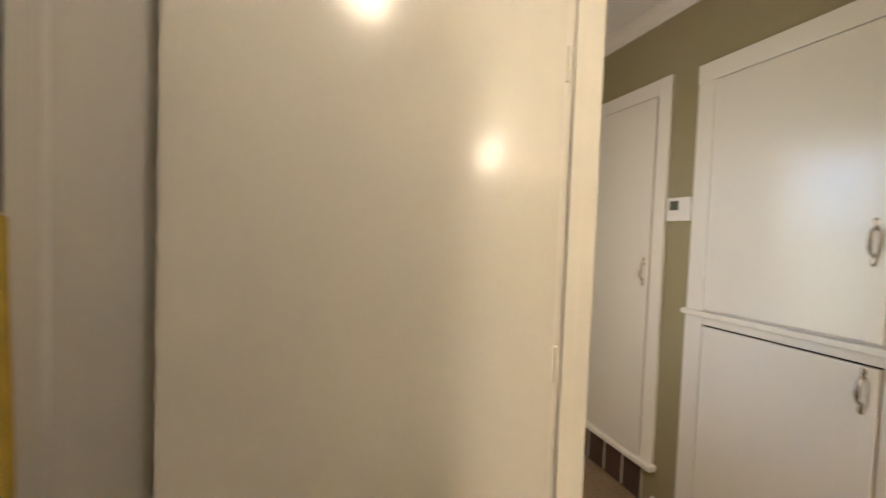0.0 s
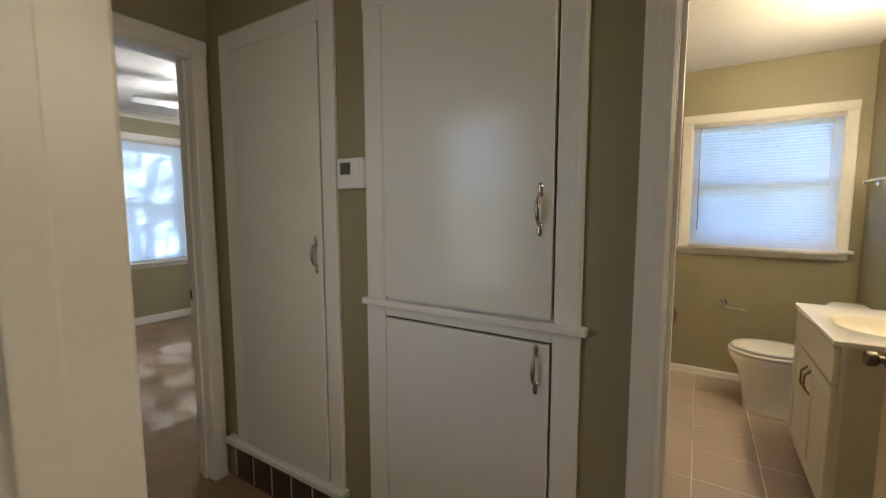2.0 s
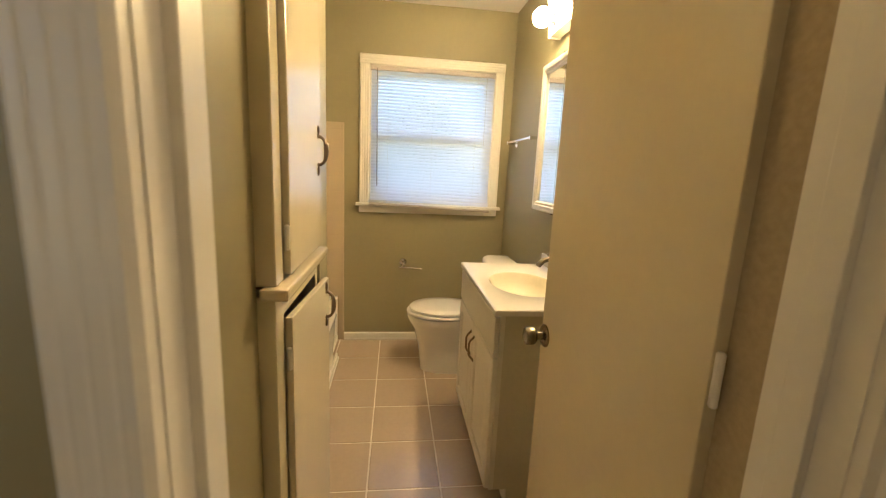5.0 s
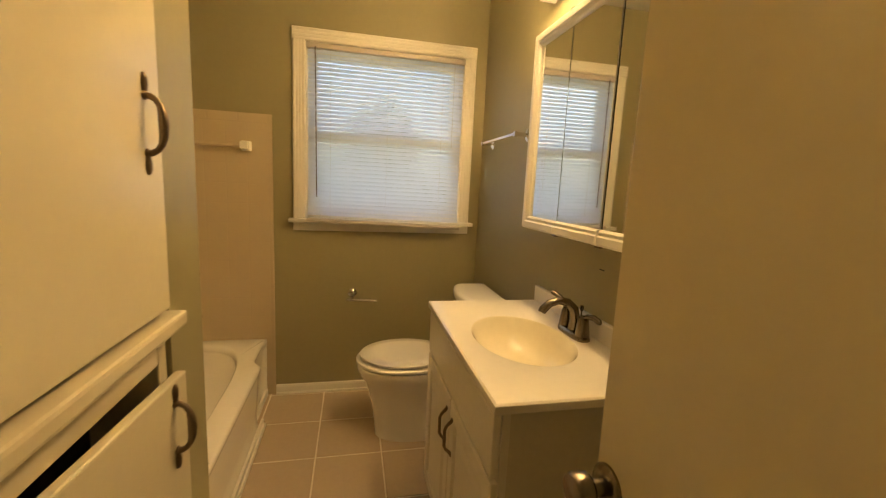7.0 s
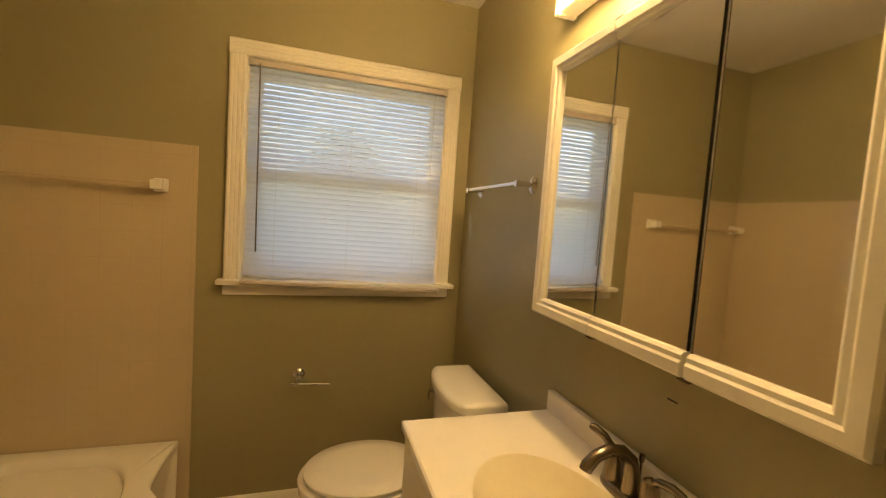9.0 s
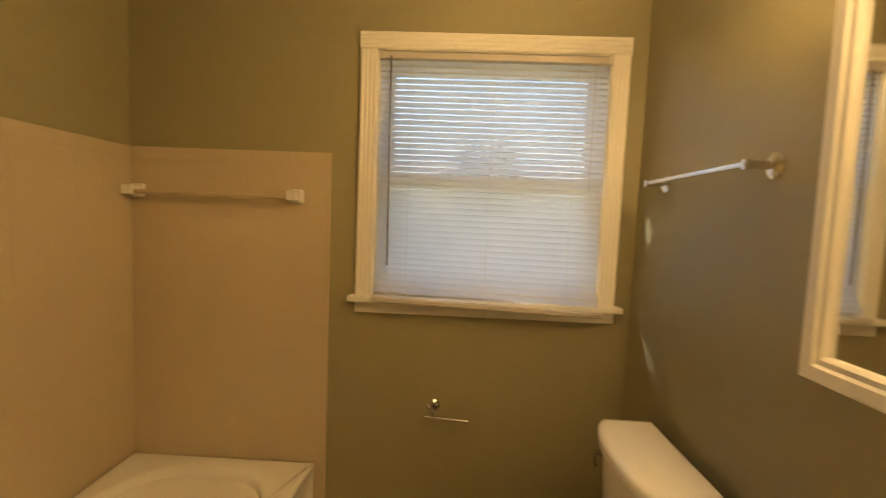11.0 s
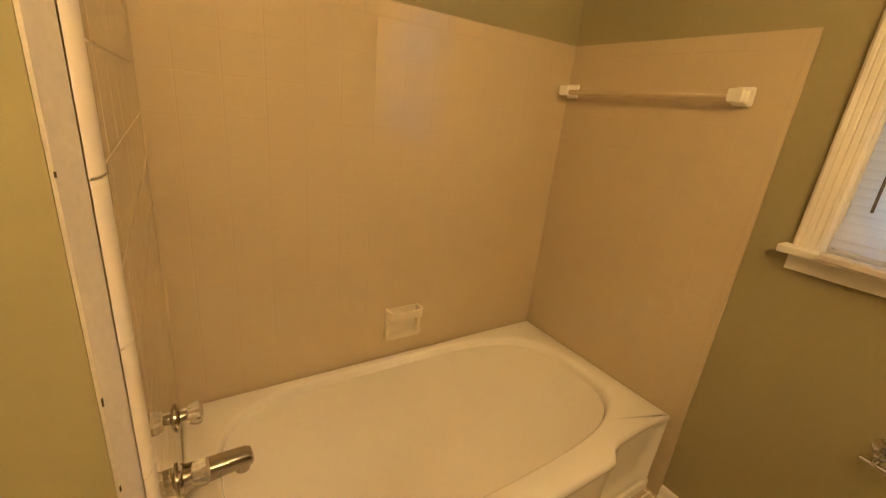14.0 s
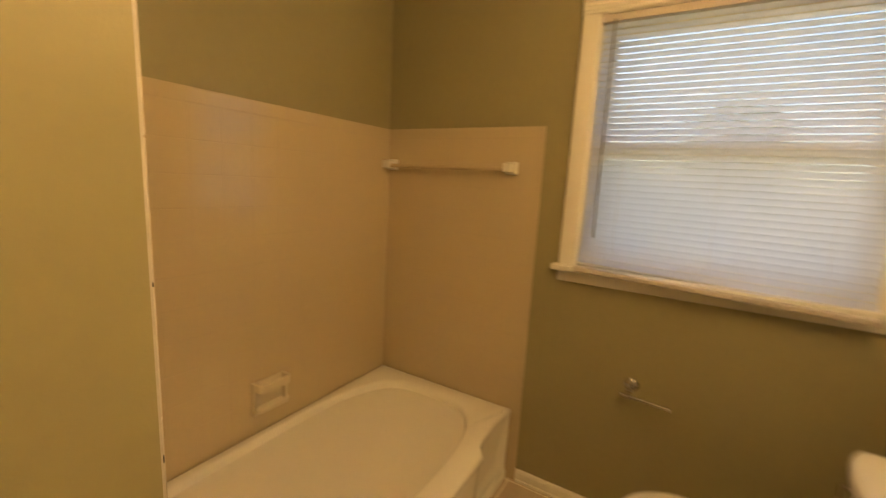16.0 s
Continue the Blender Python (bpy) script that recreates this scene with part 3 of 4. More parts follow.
def blind(name, axis, face, inward, u0, u1, ztop, zbot, sag, tilt, pitch, label, wand_at, wand_z, drape=0.0):
    """A vinyl slat blind with head rail, bottom rail (sagging to one side), ladder cords and a wand."""
    cu = (u0 + u1) / 2

    def P(a, u, z):
        return (face + inward * a, u, z) if axis == "x" else (u, face + inward * a, z)

    def bx(a0, a1, b0, b1, c0, c1):
        a0, a1 = sorted((face + inward * a0, face + inward * a1))
        return (a0, a1, b0, b1, c0, c1) if axis == "x" else (b0, b1, a0, a1, c0, c1)

    t = thing(name, P(0, cu, zbot), label, "window blind")
    part("head_rail", boxes(bx(0.002, 0.03, u0, u1, ztop - 0.026, ztop), bev=0.002), BLIND, t)
    for a in (u0, u1 - 0.012):
        part("bracket", boxes(bx(0.0, 0.033, a - 0.004, a + 0.014, ztop - 0.03, ztop + 0.004), bev=0.001), BLIND, t)
    me = slat_mesh(u1 - u0 - 0.005, 0.0255, tilt, axis, SLAT if axis == "x" else SLAT2)
    n = int((ztop - 0.035 - zbot - 0.012) / pitch)
    rng = random.Random(3)
    for k in range(n):
        z = ztop - 0.04 - k * pitch
        f = k / n
        o = new("slat", me)
        ang = sag * f ** 3 / (u1 - u0) + rng.uniform(-0.0002, 0.0002)
        tw = rng.uniform(-0.004, 0.004)
        base = Vector(P(0.016 + drape * max(0.0, (f - 0.9) / 0.1) ** 1.5, cu, z - sag * f ** 3 / 2))
        o.matrix_world = Matrix.Translation(base) @ (Matrix.Rotation(ang, 4, "X") @ Matrix.Rotation(tw, 4, "Y") if axis == "x" else Matrix.Rotation(-ang, 4, "Y") @ Matrix.Rotation(tw, 4, "X"))
        o.parent = t
        o.matrix_parent_inverse = Matrix.Translation(-Vector(t.location))
    # bottom rail
    bm = bmn()
    rings = []
    for k in range(9):
        u = u0 + (u1 - u0) * k / 8
        z = zbot - sag * (1 - k / 8)
        rings.append([P(a + drape, u, z + h) for a, h in ((0.018, 0.0), (0.022, -0.003), (0.040, -0.003), (0.044, 0.001), (0.044, 0.013), (0.040, 0.017), (0.022, 0.017), (0.018, 0.013))])
    loft(bm, rings)
    part("bottom_rail", bm, BLIND, t)
    for f in (0.14, 0.5, 0.86):
        u = u0 + (u1 - u0) * f
        bm = tube(bmn(), [P(0.0285, u, ztop - 0.02), P(0.0285, u, zbot + 0.01)], 0.0007, 4)
        part("ladder_cord", bm, BLIND, t)
    bm = tube(bmn(), [P(0.036, wand_at, ztop - 0.02), P(0.042, wand_at - 0.004, (ztop + wand_z) / 2), P(0.045, wand_at - 0.008, wand_z)], 0.0032, 6)
    part("tilt_wand", bm, WAND, t, "slim clear brown tilt wand")
    bm = tube(bmn(), [P(0.036, u0 + 0.06, ztop - 0.02), P(0.04, u0 + 0.062, 1.52 if axis == "x" else 1.3)], 0.0012, 5)
    part("lift_cord", bm, BLIND, t)
    return t


blind("bath_blind", "x", 0.012, -1, WY0 + 0.005, WY1 - 0.012, WZ1 - 0.008, WZ0 - 0.004, 0.028, radians(62), 0.0225, "nearly closed white vinyl slat blind with a sagging bottom rail", 1.045, 1.2, 0.052)
blind("bedroom_blind", "y", BY + 0.012, -1, BX0 + 0.014, BX1 - 0.014, BZ1 - 0.012, BZ0 + 0.014, 0.0, radians(69), 0.0225, "white vinyl slat blind, nearly closed, with sun dapples on it", BX0 + 0.12, 1.4)

# ---- tub ----
TX0, TX1, TY0, TY1, RIM = FX + 0.008, -0.010, 1.275, TY - 0.012, 0.36


def snapped(ring, corners):
    """The ring with its nearest points moved onto the corners."""
    for cx, cy in corners:
        k = min(range(len(ring)), key=lambda i: (ring[i][0] - cx) ** 2 + (ring[i][1] - cy) ** 2)
        ring[k] = (cx, cy, ring[k][2])
    return ring


tub = thing("bathtub", ((TX0 + TX1) / 2, 1.68, 0), "white enamelled alcove bathtub with a plain apron", "bathtub")


def basin_ring(z, k, n=128):
    """The inside of the tub at depth: k 0 at the rim to 1 at the bottom; the far end slopes."""
    w, e = min(k, 1), 0.1 * max(0, k - 1)
    x0, x1 = TX0 + 0.085 + 0.05 * w + e, TX1 - 0.095 - 0.12 * w - e
    y0, y1 = TY0 + 0.105 + 0.035 * w + 0.7 * e, TY1 - 0.045 - 0.035 * w - 0.7 * e
    cx, cy, rx, ry = (x0 + x1) / 2, (y0 + y1) / 2, (x1 - x0) / 2, (y1 - y0) / 2
    out = []
    for i in range(n):
        a = 2 * math.pi * i / n
        c, s = math.cos(a), math.sin(a)
        p = 3.2 if c > 0 else 5.0
        out.append((cx + rx * math.copysign(abs(c) ** (2 / p), c), cy + ry * math.copysign(abs(s) ** (2 / 3.4), s), z))
    return out


def rim_ring(z, grow, n=128):
    """The outer edge of the rim, with the notch at the far front corner."""
    inner = basin_ring(z, 0, n)
    cx, cy = (TX0 + TX1) / 2, (TY0 + TY1) / 2
    out = []
    for x, y, _ in inner:
        dx, dy = x - cx, y - cy
        sx = ((TX1 - TX0) / 2 + grow) / max(abs(dx), 1e-6)
        sy = ((TY1 - TY0) / 2 + grow) / max(abs(dy), 1e-6)
        s = min(sx, sy)
        px, py = cx + dx * s, cy + dy * s
        if dy < 0 and px > TX1 - 0.375:
            f = min(1, (px - (TX1 - 0.375)) / 0.055)
            py += 0.047 * f * f * (3 - 2 * f) + 0.006 * math.sin(math.pi * max(0, min(1, (px - TX1 + 0.3) / 0.3)))
        out.append((px, py, z))
    return snapped(out, ((TX0 - grow, TY0 - grow), (TX0 - grow, TY1 + grow), (TX1 + grow, TY1 + grow), (TX1 + grow, TY0 + 0.044)))


bm = bmn()
rings = [rim_ring(RIM - 0.034, -0.008), rim_ring(RIM - 0.026, -0.001), rim_ring(RIM - 0.012, 0), rim_ring(RIM - 0.004, -0.004), rim_ring(RIM, -0.014)]
rings += [basin_ring(RIM, -0.3), basin_ring(RIM - 0.001, -0.2), basin_ring(RIM - 0.005, -0.11), basin_ring(RIM - 0.014, -0.04), basin_ring(RIM - 0.03, 0.0), basin_ring(0.29, 0.07), basin_ring(0.23, 0.2), basin_ring(0.17, 0.35), basin_ring(0.13, 0.5), basin_ring(0.105, 0.68), basin_ring(0.09, 0.9), basin_ring(0.08, 1.2), basin_ring(0.074, 1.7), basin_ring(0.07, 2.4), basin_ring(0.067, 3.2)]
loft(bm, rings)
part("shell", bm, TUB, tub, smooth=True, sharp=75)
bm = loft(bmn(), [rim_ring(z, g) for z, g in ((0.0, -0.016), (0.05, -0.016), (0.062, -0.021), (0.12, -0.021), (0.2, -0.014), (RIM - 0.06, -0.009), (RIM - 0.03, -0.007))], cap=False)
part("apron", bm, TUB, tub, "", smooth=True, sharp=60)
part("skirt_trim", boxes((TX0, TX1 - 0.33, TY0 + 0.002, TY0 + 0.015, 0.0, 0.045), (TX1 - 0.33, TX1 - 0.002, TY0 + 0.044, TY0 + 0.058, 0.0, 0.045), (TX0, TX1 - 0.33, TY0 - 0.008, TY0 + 0.002, 0.0, 0.02), bev=0.002), TRIM, tub, "white quarter-round trim along the floor")
ov = part("overflow_plate", lathe(bmn(), (TX0 + 0.122, 1.69, 0.285), (1, 0, 0.42), [(-0.03, 0.03), (0, 0.036), (0.004, 0.036), (0.010, 0.026), (0.012, 0.004)], 24), DIMCHROME, tub, "chrome overflow plate with a trip lever", smooth=True)
part("trip_lever", tube(bmn(), [(TX0 + 0.13, 1.69, 0.288), (TX0 + 0.158, 1.69, 0.299), (TX0 + 0.18, 1.688, 0.303)], [0.004, 0.005, 0.006], 8), CHROME, ov)
part("drain", lathe(bmn(), (TX0 + 0.27, 1.69, 0.0665), (0, 0, 1), [(0, 0.03), (0.002, 0.03), (0.003, 0.02), (0.001, 0.004)], 20), CHROME, tub, "chrome drain", smooth=True)

# taps and spout on the tap wall
TWX = FX + 0.0085
for y in (1.59, 1.79):
    k = thing("tub_tap", (TWX, y, 0.555), "clear acrylic tap knob on a chrome rose", "tap", group="tub taps")
    part("rose", lathe(bmn(), (TWX, y, 0.555), (1, 0, 0), [(0, 0.034), (0.003, 0.034), (0.009, 0.024), (0.010, 0.013), (0.022, 0.012), (0.026, 0.011)], 24), DIMCHROME, k, smooth=True)
    bm = bmn()
    rings = []
    for dx, r in ((0.024, 0.012), (0.028, 0.022), (0.04, 0.026), (0.052, 0.026), (0.058, 0.019), (0.06, 0.006)):
        rings.append([(TWX + dx, y + r * (1 + 0.1 * math.cos(6 * a)) * math.cos(a), 0.555 + r * (1 + 0.1 * math.cos(6 * a)) * math.sin(a)) for a in (2 * math.pi * i / 36 for i in range(36))])
    loft(bm, rings)
    part("knob", bm, ACRYL, k, "clear acrylic fluted knob", smooth=True)
s = thing("tub_spout", (TWX, 1.69, 0.455), "chrome tub spout over the bath, dark reflections in its colour", "spout")
rings = []
for dx, zc, ry, rz in ((0.0, 0.456, 0.033, 0.033), (0.006, 0.456, 0.033, 0.033), (0.012, 0.457, 0.029, 0.029), (0.05, 0.459, 0.0275, 0.027), (0.10, 0.462, 0.026, 0.024), (0.138, 0.463, 0.025, 0.022), (0.152, 0.462, 0.022, 0.018), (0.156, 0.46, 0.014, 0.01)):
    rings.append([(TWX + dx, 1.69 + ry * math.copysign(abs(math.cos(a)) ** 0.8, math.cos(a)), zc + rz * math.copysign(abs(math.sin(a)) ** 0.8, math.sin(a))) for a in (2 * math.pi * i / 28 for i in range(28))])
part("body", loft(bmn(), rings), DIMCHROME, s, smooth=True)
part("outlet", lathe(bmn(), (TWX + 0.13, 1.69, 0.448), (0, 0, -1), [(0, 0.019), (0.02, 0.018), (0.022, 0.012)], 16), DIMCHROME, s, smooth=True)

# soap dish and towel bar of white ceramic
sd = thing("soap_dish", (-0.742, TY - 0.012, 0.44), "bone-coloured ceramic soap dish with a grab bar in the tiles", "soap dish")
SY = TY - 0.0125
part("back_plate", boxes((-0.812, -0.673, SY - 0.003, SY, 0.446, 0.572), bev=0.001), SOAPM, sd)
for x in (-0.818, -0.679):
    part("rim", boxes((x, x + 0.012, SY - 0.028, SY, 0.443, 0.576), bev=0.004), SOAPM, sd, smooth=True)
bm = bmn()
rings = []
for k in range(17):
    a = math.pi * k / 16
    c, sn = math.cos(a), math.sin(a)
    f = (abs(c) ** 0.35) * (1 if c > 0 else -1)
    g = sn ** 0.35 if sn > 0 else 0
    ring = []
    for r, h in ((0, -0.017), (-0.006, -0.02), (-0.012, -0.016), (-0.014, 0.0), (-0.012, 0.013), (-0.006, 0.017), (0, 0.014)):
        ring.append((-0.742 - (0.073 + r) * f, SY - 0.006 - (0.058 + r) * g, 0.562 + h))
    rings.append(ring)
loft(bm, rings)
part("grab_bar", bm, SOAPM, sd, smooth=True)
bm = bmn()
rings = []
for x in (-0.816, -0.8, -0.742, -0.684, -0.668):
    e = 0.01 if x in (-0.816, -0.668) else 0.0
    rings.append([(x, SY - 0.003, 0.466 + e * 0.3), (x, SY - 0.034 + e, 0.461), (x, SY - 0.040 + e, 0.474), (x, SY - 0.047 + e, 0.472), (x, SY - 0.046 + e, 0.456), (x, SY - 0.02, 0.443), (x, SY - 0.003, 0.443)])
loft(bm, rings)
part("tray", bm, SOAPM, sd, smooth=True)

tb = thing("ceramic_towel_bar", (-0.012, 1.72, 1.46), "tan bar between two white ceramic posts on the tiles", "towel bar")
for y in (1.405, 2.055):
    bm = bmn()
    rings = []
    for dx, w, h in ((0.0, 0.027, 0.028), (0.010, 0.026, 0.027), (0.016, 0.019, 0.021), (0.03, 0.018, 0.019), (0.054, 0.02, 0.02), (0.066, 0.019, 0.018)):
        rings.append([(-0.0125 - dx, y + u * w, 1.458 + v * h) for u, v in ((-1, -0.8), (-0.8, -1), (0.8, -1), (1, -0.8), (1, 0.8), (0.8, 1), (-0.8, 1), (-1, 0.8))])
    loft(bm, rings)
    part("post", bm, CERAM, tb)
part("bar", tube(bmn(), [(-0.058, 1.405, 1.452), (-0.058, 2.055, 1.452)], 0.0095, 12), BARP, tb, "tan bar", smooth=True)

# ---- toilet ----
CX = -0.475
to = thing("toilet", (CX, 0.42, 0), "white ceramic two-piece toilet with a closed oval lid", "toilet")
bm = bmn()
rings = []
for z, yc, rx, ry in ((0.0, 0.475, 0.118, 0.235), (0.02, 0.475, 0.118, 0.235), (0.05, 0.48, 0.115, 0.233), (0.16, 0.49, 0.115, 0.236), (0.23, 0.505, 0.126, 0.238), (0.29, 0.525, 0.148, 0.234), (0.34, 0.55, 0.176, 0.242), (0.375, 0.56, 0.186, 0.246), (0.392, 0.56, 0.184, 0.244), (0.395, 0.56, 0.17, 0.23)):
    rings.append(ellipse(CX, yc, z, rx, ry, 36, 2.3 if z < 0.25 else 2.05))
loft(bm, rings)
part("bowl", bm, CERAM, to, smooth=True)
part("neck", boxes((CX - 0.1, CX + 0.1, 0.1, 0.36, 0.22, 0.385), bev=0.03), CERAM, to, smooth=True)
bm = bmn()
loft(bm, [ellipse(CX, 0.565, z, rx, ry, 40, 2.05) for z, rx, ry in ((0.399, 0.184, 0.236), (0.404, 0.192, 0.245), (0.412, 0.192, 0.245), (0.418, 0.186, 0.238))])
part("seat", bm, SEAT, to, smooth=True)
bm = bmn()
loft(bm, [ellipse(CX, 0.562, z, rx, ry, 40, 2.05) for z, rx, ry in ((0.4225, 0.17, 0.22), (0.426, 0.178, 0.229), (0.436, 0.179, 0.23), (0.443, 0.171, 0.222), (0.446, 0.12, 0.17))])
part("lid", bm, SEAT, to, smooth=True)
for dx in (-0.07, 0.07):
    part("seat_hinge", boxes((CX + dx - 0.022, CX + dx + 0.022, 0.305, 0.345, 0.396, 0.428), bev=0.006), SEAT, to)


def tank_ring(z, grow, n=28):
    out = []
    w, back, front = 0.19 + grow, 0.108 - grow * 0.5, 0.265 + grow
    for k in range(n):
        f = k / (n - 1)
        x = -w + 2 * w * f
        out.append((CX - 0.035 + x, front + 0.038 * (1 - (x / w) ** 2) - 0.012 * abs(x / w) ** 8, z))
    return out + [(CX - 0.035 + w, back, z), (CX - 0.035 - w, back, z)]


bm = bmn()
loft(bm, [tank_ring(0.385, -0.025), tank_ring(0.395, -0.018), tank_ring(0.55, -0.008), tank_ring(0.716, 0)])
part("tank", bm, CERAM, to, smooth=True)
bm = bmn()
loft(bm, [tank_ring(0.7165, 0.006), tank_ring(0.722, 0.011), tank_ring(0.746, 0.012), tank_ring(0.755, 0.008), tank_ring(0.761, -0.003), tank_ring(0.763, -0.02)])
part("tank_lid", bm, CERAM, to, smooth=True)
part("flush_lever", tube(bmn(), [(CX + 0.115, 0.27, 0.668), (CX + 0.115, 0.291, 0.668), (CX + 0.105, 0.298, 0.666), (CX + 0.06, 0.312, 0.66)], [0.009, 0.007, 0.005, 0.006], 10), DIMCHROME, to, "chrome flush lever", smooth=True)
for dx in (-0.085, 0.085):
    part("bolt_cap", lathe(bmn(), (CX + dx * 1.28, 0.42, 0.0), (0, 0, 1), [(0, 0.017), (0.015, 0.016), (0.026, 0.006)], 12), CERAM, to, smooth=True)

# ---- vanity ----
VX0, VX1, VF = -1.704, -0.942, 0.513
v = thing("vanity_cabinet", ((VX0 + VX1) / 2, 0.29, 0), "cream painted vanity cabinet with two raised-panel doors", "vanity")
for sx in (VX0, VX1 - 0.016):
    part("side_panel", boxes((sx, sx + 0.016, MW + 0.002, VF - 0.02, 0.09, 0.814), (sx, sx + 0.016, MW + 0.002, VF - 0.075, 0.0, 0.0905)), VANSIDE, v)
part("face_frame", boxes((VX0, VX1, VF - 0.02, VF - 0.002, 0.09, 0.814)), VAN, v)
part("toe_kick", boxes((VX0 + 0.016, VX1 - 0.016, VF - 0.09, VF - 0.075, 0.0, 0.09)), VAN, v)


def raised_door(x0, x1, z0, z1, name):
    bm = bmn()
    rings = []
    for inset, y in ((0, VF - 0.001), (0, VF + 0.014), (0.004, VF + 0.018), (0.05, VF + 0.018), (0.056, VF + 0.010), (0.066, VF + 0.010), (0.092, VF + 0.017)):
        rings.append([(x0 + inset, y, z0 + inset), (x1 - inset, y, z0 + inset), (x1 - inset, y, z1 - inset), (x0 + inset, y, z1 - inset)])
    loft(bm, rings)
    return part(name, bm, VAN, v)


mid = (VX0 + VX1) / 2
part("drawer_front", boxes((VX0 + 0.004, VX1 - 0.004, VF - 0.001, VF + 0.018, 0.648, 0.803), bev=0.004), VAN, v)
for x0, x1, hx in ((VX0 + 0.004, mid - 0.002, mid - 0.036), (mid + 0.002, VX1 - 0.004, mid + 0.036)):
    d = raised_door(x0, x1, 0.095, 0.636, "door")
    bm = tube(bmn(), [(hx, VF + 0.016, 0.59), (hx, VF + 0.021, 0.583), (hx, VF + 0.036, 0.568), (hx, VF + 0.041, 0.556), (hx, VF + 0.041, 0.504), (hx, VF + 0.036, 0.492), (hx, VF + 0.021, 0.477), (hx, VF + 0.016, 0.47)], [0.007, 0.0055, 0.0048, 0.005, 0.005, 0.0048, 0.0055, 0.007], 8)
    part("pull", bm, PULLD, d, "dark bronze bow pull", smooth=True)

# vanity top with a moulded oval basin
top = thing("sink_counter", (mid, 0.3, 0.815), "white cultured marble vanity top with a cream oval basin", "sink")
SX0, SX1, SY0, SY1, SZ = -1.718, -0.922, MW + 0.001, 0.537, 0.838
BXC, BYC, BRX, BRY = -1.335, 0.315, 0.208, 0.15


def top_ring(z, inset, n=64):
    out = []
    for k in range(n):
        a = 2 * math.pi * (k + 0.5) / n
        c, s = math.cos(a) * BRX, math.sin(a) * BRY
        sx = ((SX1 - inset - BXC) if c > 0 else (BXC - SX0 - inset)) / abs(c)
        sy = ((SY1 - inset - BYC) if s > 0 else (BYC - SY0 - inset)) / abs(s)
        m_ = min(sx, sy)
        out.append((BXC + c * m_, BYC + s * m_, z))
    return snapped(out, ((SX0 + inset, SY0 + inset), (SX1 - inset, SY0 + inset), (SX0 + inset, SY1 - inset), (SX1 - inset, SY1 - inset)))


def oval(z, f, n=64):
    back = 0.062 * max(0.0, 1 - f)
    return [(BXC + BRX * f * math.cos(a), BYC - back + BRY * f * math.sin(a), z) for a in (2 * math.pi * (k + 0.5) / n for k in range(n))]


bm = loft(bmn(), [top_ring(SZ - 0.023, 0.0), top_ring(SZ - 0.004, 0.0), top_ring(SZ, 0.005), oval(SZ, 1.06), oval(SZ - 0.003, 1.015)], cap=False)
part("counter", bm, MARBLE, top, smooth=True)
bm = loft(bmn(), [oval(SZ - 0.003, 1.015), oval(SZ - 0.012, 0.975), oval(SZ - 0.045, 0.90), oval(SZ - 0.08, 0.76), oval(SZ - 0.105, 0.5), oval(SZ - 0.113, 0.16), oval(SZ - 0.118, 0.1)], cap=False)
part("basin", bm, BASIN, top, "cream moulded oval basin", smooth=True)
part("backsplash", boxes((SX0, SX1 + 0.0, SY0, SY0 + 0.02, SZ - 0.001, SZ + 0.062), bev=0.005), MARBLE, top)
part("drain", lathe(bmn(), (BXC, BYC - 0.056, SZ - 0.118), (0, 0, 1), [(0, 0.024), (0.004, 0.024), (0.005, 0.017), (0.012, 0.016), (0.013, 0.003)], 20), NICKEL, top, "dark metal pop-up drain", smooth=True)

# faucet
FXC, FYC = -1.33, 0.135
f = thing("faucet", (FXC, FYC, SZ), "brushed nickel centerset faucet with two lever handles", "faucet")
bm = bmn()
loft(bm, [ellipse(FXC, FYC, SZ + z, rx, ry, 32, 3.0) for z, rx, ry in ((0.0005, 0.077, 0.028), (0.008, 0.077, 0.028), (0.016, 0.07, 0.023), (0.018, 0.05, 0.018))])
part("base_plate", bm, NICKEL, f, smooth=True)
part("spout", tube(bmn(), [(FXC, FYC, SZ + 0.012), (FXC, FYC - 0.002, SZ + 0.05), (FXC, FYC + 0.006, SZ + 0.085), (FXC, FYC + 0.03, SZ + 0.107), (FXC, FYC + 0.062, SZ + 0.113), (FXC, FYC + 0.092, SZ + 0.104), (FXC, FYC + 0.112, SZ + 0.085), (FXC, FYC + 0.116, SZ + 0.076)], [0.02, 0.017, 0.015, 0.0135, 0.0125, 0.0125, 0.0135, 0.0125], 16), NICKEL, f, smooth=True)
part("lift_rod", tube(bmn(), [(FXC, FYC - 0.022, SZ + 0.015), (FXC, FYC - 0.023, SZ + 0.075), (FXC, FYC - 0.023, SZ + 0.082), (FXC, FYC - 0.023, SZ + 0.095)], [0.0025, 0.0025, 0.006, 0.0055], 8), NICKEL, f, smooth=True)
for s in (-1, 1):
    x = FXC + s * 0.051
    h = part("handle", lathe(bmn(), (x, FYC, SZ + 0.014), (0, 0, 1), [(0, 0.023), (0.02, 0.0205), (0.045, 0.0175), (0.058, 0.014), (0.064, 0.005)], 18), NICKEL, f, smooth=True)
    way = ((0.0, 0.0, 0.062), (0.006, 0.004, 0.082), (0.02, 0.016, 0.102), (0.036, 0.032, 0.114), (0.043, 0.039, 0.116)) if s > 0 else ((0.0, 0.0, 0.066), (-0.018, -0.002, 0.08), (-0.045, -0.006, 0.085), (-0.066, -0.009, 0.08), (-0.073, -0.01, 0.077))
    part("lever", tube(bmn(), [(x + a, FYC + b, SZ + c) for a, b, c in way], [0.0085, 0.0085, 0.009, 0.0092, 0.006], 12), NICKEL, h, smooth=True)

